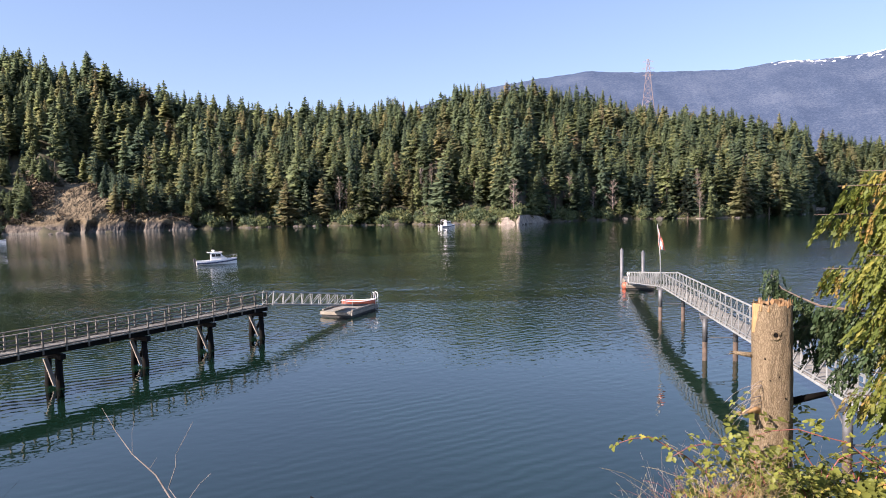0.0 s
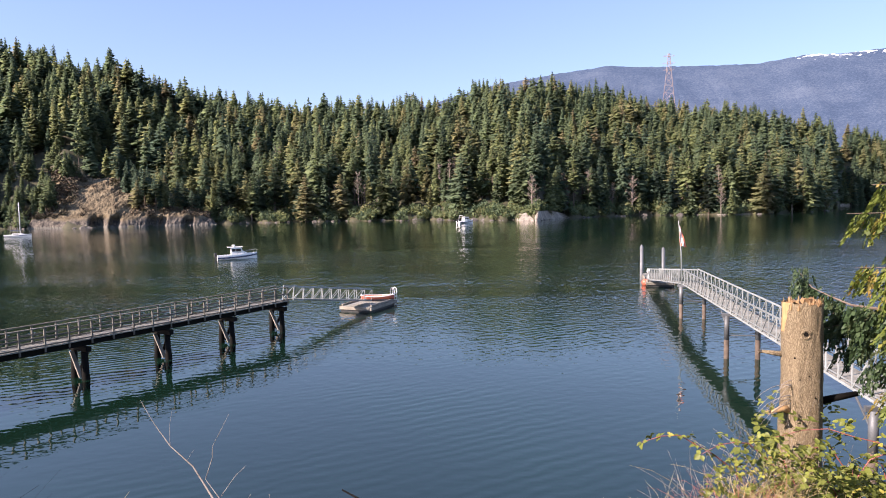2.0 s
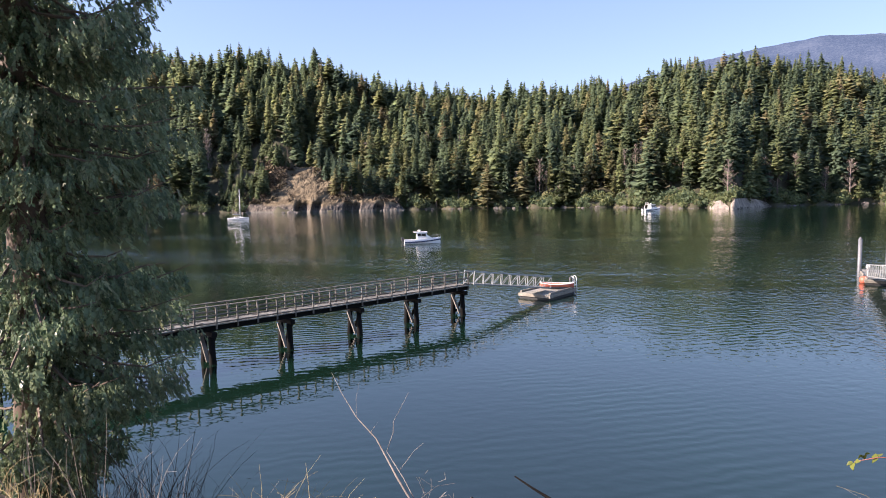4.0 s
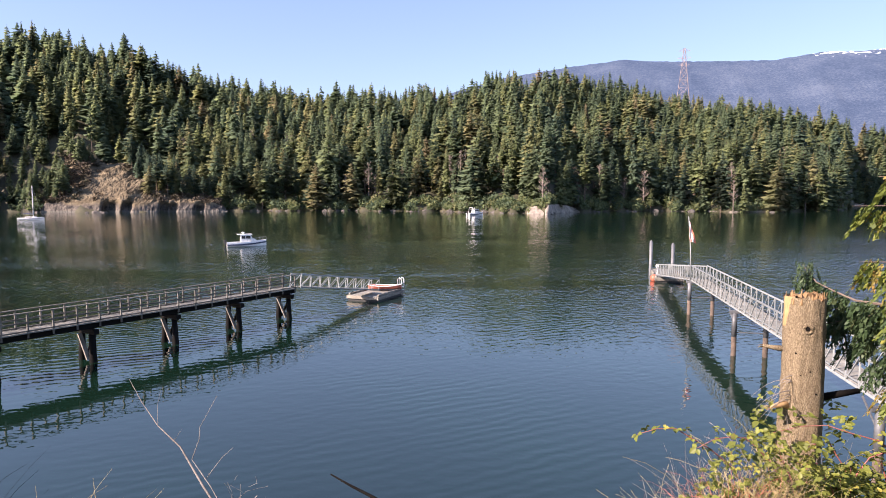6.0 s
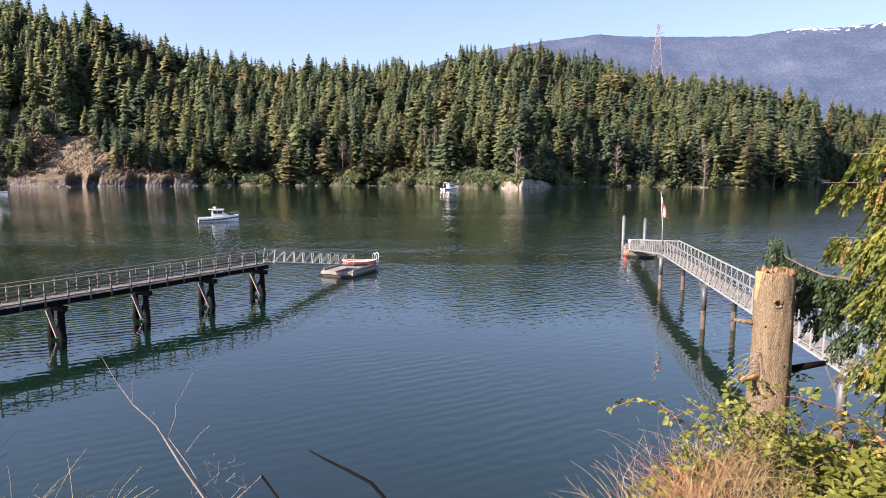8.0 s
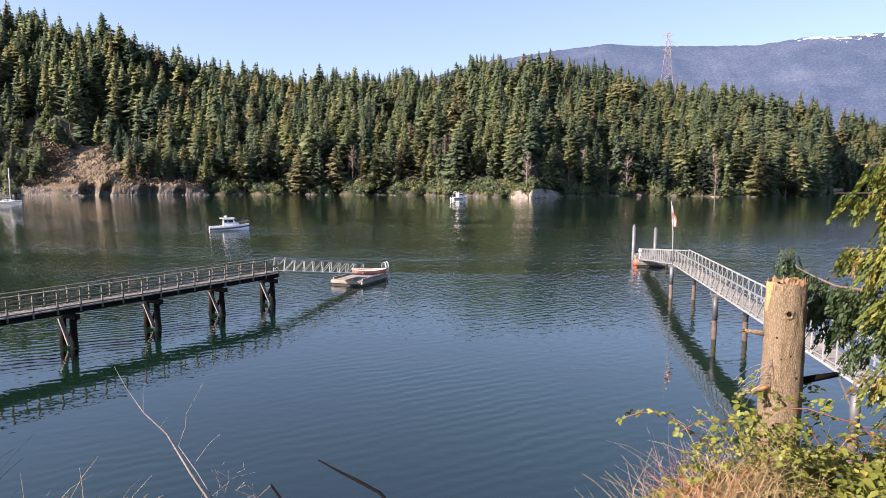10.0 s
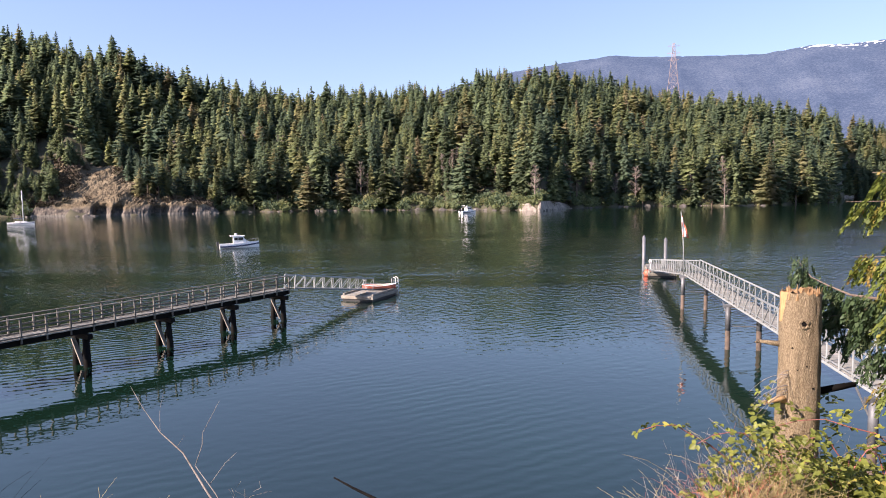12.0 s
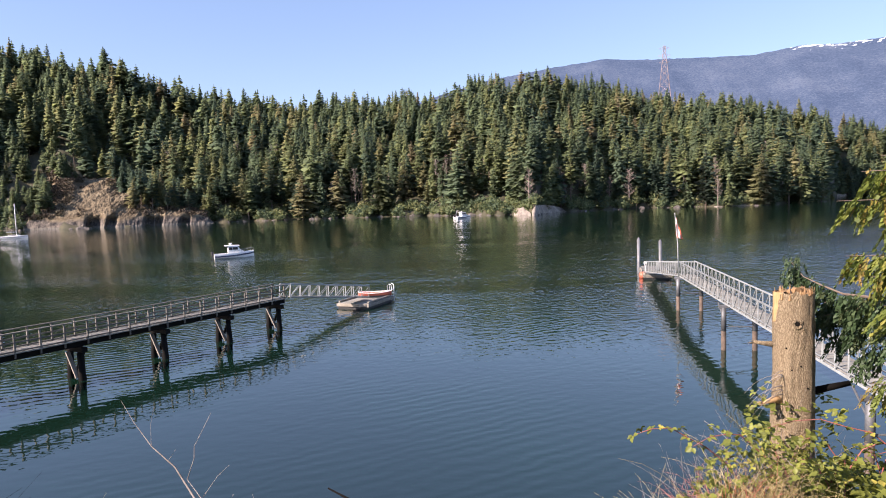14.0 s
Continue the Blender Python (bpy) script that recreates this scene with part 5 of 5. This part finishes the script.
def build_brambles():
    rng = random.Random(41)
    bush = thing("bramble_bush", "tangled bramble bush with yellow-green leaves and red canes round the stump", "bush")
    spots = []
    arcs = [((3.2, 6.35, 5.6), (2.5, 6.45, 7.42), (1.68, 6.43, 7.12)), ((3.3, 6.3, 5.8), (3.0, 6.4, 7.55), (2.2, 6.3, 7.0)), ((4.6, 5.6, 6.2), (3.9, 6.0, 7.62), (3.0, 6.45, 7.15)),
            ((3.4, 6.2, 5.5), (3.6, 6.3, 7.6), (4.3, 6.1, 6.9)), ((3.7, 6.0, 5.8), (4.1, 6.2, 7.45), (4.9, 6.3, 7.25)), ((2.9, 6.2, 5.6), (2.6, 6.1, 6.9), (2.1, 5.9, 6.55))]
    for k in range(46):
        x, y = rng.uniform(2.5, 4.6), rng.uniform(5.0, 6.75)
        top = 6.55 + 0.45 * smooth((x - 2.4) / 1.0) + rng.uniform(-.35, .25)
        a = rng.uniform(0, 6.28)
        r = rng.uniform(.3, .8)
        arcs.append(((x, y, bank_z(x, y) - .1), (x + r * .5 * math.cos(a), y + r * .5 * math.sin(a), top + .1), (x + r * math.cos(a), y + r * math.sin(a), top - .2)))
    for a, b, c in arcs:
        a, b, c = Vector(a), Vector(b), Vector(c)
        pts = []
        for i in range(10):
            t = i / 9
            p = a.lerp(b, t).lerp(b.lerp(c, t), t) * 1.0
            pts.append(p + Vector((rng.uniform(-.02, .02),) * 3))
            if t > .4:
                spots.append((pts[-1], .075))
                spots.append((pts[-1] + Vector((rng.uniform(-.08, .08), rng.uniform(-.08, .08), rng.uniform(-.03, .08))), .06))
        g = Geo()
        g.tube(pts, [.010 - .0007 * i for i in range(10)], 5)
        part("cane", g, CANE, bush, "", True)
    for k in range(1250):
        x = rng.uniform(2.2, 4.8)
        y = rng.uniform(4.6, 6.7)
        top = 6.25 + 0.62 * smooth((x - 2.4) / .9) + 0.22 * (6.0 - y) * smooth((x - 2.6) / .8)
        spots.append((Vector((x, y, top - abs(rng.gauss(0, .22)))), .10))
    # a clump close round the trunk
    for k in range(90):
        a = rng.uniform(0, 6.28)
        r = rng.uniform(.24, .5)
        spots.append((Vector((3.5 + r * math.cos(a), 6.9 + r * math.sin(a), rng.uniform(6.5, 7.35))), .09))
    # scattered leaves over the grass towards the water
    for k in range(430):
        x = rng.uniform(1.6, 3.3)
        y = rng.uniform(5.4, 6.5)
        spots.append((Vector((x, y, bank_z(x, y) + rng.uniform(.25, .75))), .07))
    rng.shuffle(spots)
    rest = Geo()
    for i, (p, s) in enumerate(spots):
        s *= rng.uniform(.6, 1.25)
        m = Matrix.Translation(p) @ Euler((rng.uniform(-1.0, .35), rng.uniform(-.6, .6), rng.uniform(0, 6.28))).to_matrix().to_4x4() @ Matrix.Scale(s, 4)
        me = LEAVES[i % 5]
        if i < 300:
            part("leaf", me, None, bush).matrix_local = m
        else:
            rest.add([m @ q.co for q in me.vertices], [tuple(q.vertices) for q in me.polygons])
    part("leaf_mass", rest, LEAF, bush, "", True)["kind"] = "stuff"


def grass_tuft(name, label, mat, cat, spots, count, height, seed, curl=0.6, r=0.0035):
    """Fine bent blades rising from the bank."""
    rng = random.Random(seed)
    g = Geo()
    for k in range(count):
        cx, cy, spread, up = spots[k % len(spots)]
        x, y = cx + rng.gauss(0, spread), cy + rng.gauss(0, spread)
        p = Vector((x, y, bank_z(x, y) - .03))
        h = height * up * rng.uniform(.5, 1.15)
        d = Vector((rng.gauss(0, .35), rng.gauss(0, .35), 1)).normalized()
        bend = Vector((rng.gauss(0, 1), rng.gauss(0, 1), -.8)) * curl * .22
        pts = [p]
        for i in range(6):
            d = (d + bend * (i / 5)).normalized()
            pts.append(pts[-1] + d * h / 6)
        w = r * rng.uniform(.6, 1.5)
        g.tube(pts, [w * (1 - .13 * i) for i in range(7)], 3, cap=False)
        if rng.random() < .3:
            q = pts[rng.randrange(2, 6)]
            e = q + Vector((rng.gauss(0, .08), rng.gauss(0, .08), rng.uniform(0, .1)))
            g.tube([q, e], [w * .7, w * .3], 3, cap=False)
    tagged(new(name, g.mesh(name, mat)), label, cat, kind="stuff")


def build_saplings():
    sap = thing("dead_sapling", "bleached leafless sapling leaning out over the water", "sapling")
    g = Geo()
    g.tube([(-1.25, 4.3, bank_z(-1.25, 4.3) - .1), (-1.55, 4.5, 6.75), (-1.8, 4.72, 7.01), (-2.02, 4.85, 7.21), (-2.29, 5.06, 7.44), (-2.52, 5.17, 7.57), (-2.70, 5.27, 7.735), (-2.84, 5.35, 7.90)],
           [.016, .012, .010, .0085, .0065, .0045, .003, .0012], 7)
    part("stem", g, TWIG, sap, "", True)
    for pts, r in (([(-2.17, 5.0, 7.36), (-2.14, 5.08, 7.50), (-2.15, 5.12, 7.58), (-2.10, 5.2, 7.70), (-2.06, 5.27, 7.80)], .006),
                   ([(-2.04, 4.95, 7.23), (-1.96, 5.08, 7.35), (-1.88, 5.12, 7.42)], .005),
                   ([(-1.3, 4.32, 6.3), (-1.72, 4.72, 6.92), (-1.97, 4.87, 7.20), (-2.17, 5.0, 7.36)], .011),
                   ([(-2.52, 5.17, 7.57), (-2.55, 5.24, 7.72), (-2.53, 5.27, 7.86)], .003),
                   ([(-2.35, 5.09, 7.48), (-2.30, 5.12, 7.56)], .003),
                   ([(-1.85, 4.78, 7.05), (-1.70, 4.9, 7.16), (-1.55, 4.95, 7.18)], .004)):
        g = Geo()
        g.tube(pts, [.62 * r * (1 - .6 * i / (len(pts) - 1)) for i in range(len(pts))], 5)
        part("twig", g, TWIG, sap)
    rng = random.Random(2)
    for k in range(16):
        p = Vector((rng.uniform(-1.95, -1.55), rng.uniform(4.75, 5.0), rng.uniform(6.95, 7.25)))
        g = Geo()
        g.tube([p, p + Vector((rng.uniform(-.08, .08), 0, -rng.uniform(.02, .1))), p + Vector((rng.uniform(-.12, .12), 0, -rng.uniform(.08, .2)))], [.002, .0016, .001], 3)
        part("twig", g, TWIG, sap)
    stick = thing("fallen_stick", "near-black dead branch sticking out from the bank", "stick")
    g = Geo()
    g.tube([(-.1, 4.5, bank_z(-.1, 4.5) - .05), (-.48, 5.03, 6.86), (-.60, 5.14, 6.93), (-.80, 5.28, 6.965), (-1.0, 5.42, 6.99), (-1.18, 5.53, 7.03)], [.018, .016, .014, .012, .010, .006], 7, .5, 6)
    part("stem", g, BLACKWOOD, stick, "", True)
    br = thing("broken_stick", "snapped pale stick bent to a sharp elbow", "stick")
    g = Geo()
    g.tube([(-1.62, 4.2, bank_z(-1.62, 4.2)), (-1.47, 4.42, 7.15), (-1.32, 4.57, 7.26)], [.009, .008, .007], 6)
    part("stem", g, TWIG, br)
    g = Geo()
    g.tube([(-1.32, 4.57, 7.262), (-1.16, 4.40, 7.18), (-1.0, 4.2, 7.0)], [.009, .008, .006], 6)
    part("snapped_end", g, BLACKWOOD, br)


build_brambles()
grass_tuft("dry_grass", "bent dry straw-coloured grass on the bank edge", DRY, "grass",
           [(-2.4, 3.75, .22, 1.0), (-2.9, 3.6, .25, .9), (-3.6, 3.3, .3, .55), (-4.3, 3.6, .35, .55), (-2.0, 3.8, .18, .9)], 620, 0.82, 51, 1.7)
grass_tuft("dry_grass", "pale dry grass matted under the brambles", DRY, "grass", [(1.9, 5.3, .2, .9), (2.4, 5.4, .25, 1.0), (2.9, 5.6, .3, 1.0), (3.3, 6.2, .3, 1.2)], 700, 0.56, 52, 1.8, .003)
grass_tuft("russet_twigs", "thicket of fine russet twigs at the bank edge", RUSSET, "twigs", [(1.45, 5.7, .2, .8), (1.8, 5.6, .22, .75), (2.2, 5.7, .25, .7), (2.7, 6.4, .2, 1.0), (-2.9, 3.4, .2, .8)], 300, 0.8, 53, .8, .0032)
grass_tuft("dark_twigs", "dark leafless brush under the cedar", BLACKWOOD, "twigs", [(-4.6, 5.0, .35, 1.0), (-5.3, 5.5, .4, 1.0), (-3.9, 4.7, .3, .8), (-3.3, 4.5, .25, .7)], 300, 1.25, 57, .6, .004)
grass_tuft("russet_twigs", "low russet brush along the bank edge", RUSSET, "twigs", [(0.95, 5.0, .16, .9), (1.2, 5.2, .2, 1.0), (1.55, 5.4, .2, 1.0), (1.9, 5.5, .2, .9)], 560, 0.85, 58, 1.4, .0034)
grass_tuft("dry_grass", "pale dry grass along the bank edge", DRY, "grass", [(1.0, 5.0, .2, 1.0), (1.45, 5.15, .2, 1.0), (1.8, 5.25, .2, .9)], 300, 1.2, 59, 1.2, .003)
grass_tuft("dead_vines", "tangle of dead tan vines and stalks climbing round the stump", DRY, "vines", [(3.45, 6.6, .16, 1.0), (3.2, 6.45, .2, .9), (3.65, 6.5, .16, 1.0), (2.9, 6.2, .25, .8), (4.1, 6.3, .25, .9)], 420, 1.45, 61, 1.5, .004)
grass_tuft("dead_vines", "bleached leafless stalks standing among the brambles", TWIG, "vines", [(3.0, 6.4, .2, 1.0), (2.6, 6.1, .2, .8), (3.25, 6.55, .12, 1.1)], 80, 1.25, 62, 1.2, .0035)
grass_tuft("grey_twigs", "thin leafless grey twigs at the bank edge", TWIG, "twigs", [(2.2, 6.2, .2, 1.0), (2.9, 6.5, .2, 1.3), (3.2, 6.4, .15, 1.4), (-4.4, 4.4, .5, 1.0), (-3.6, 4.4, .3, .8)], 200, 1.1, 54, .5, .0035)
build_saplings()
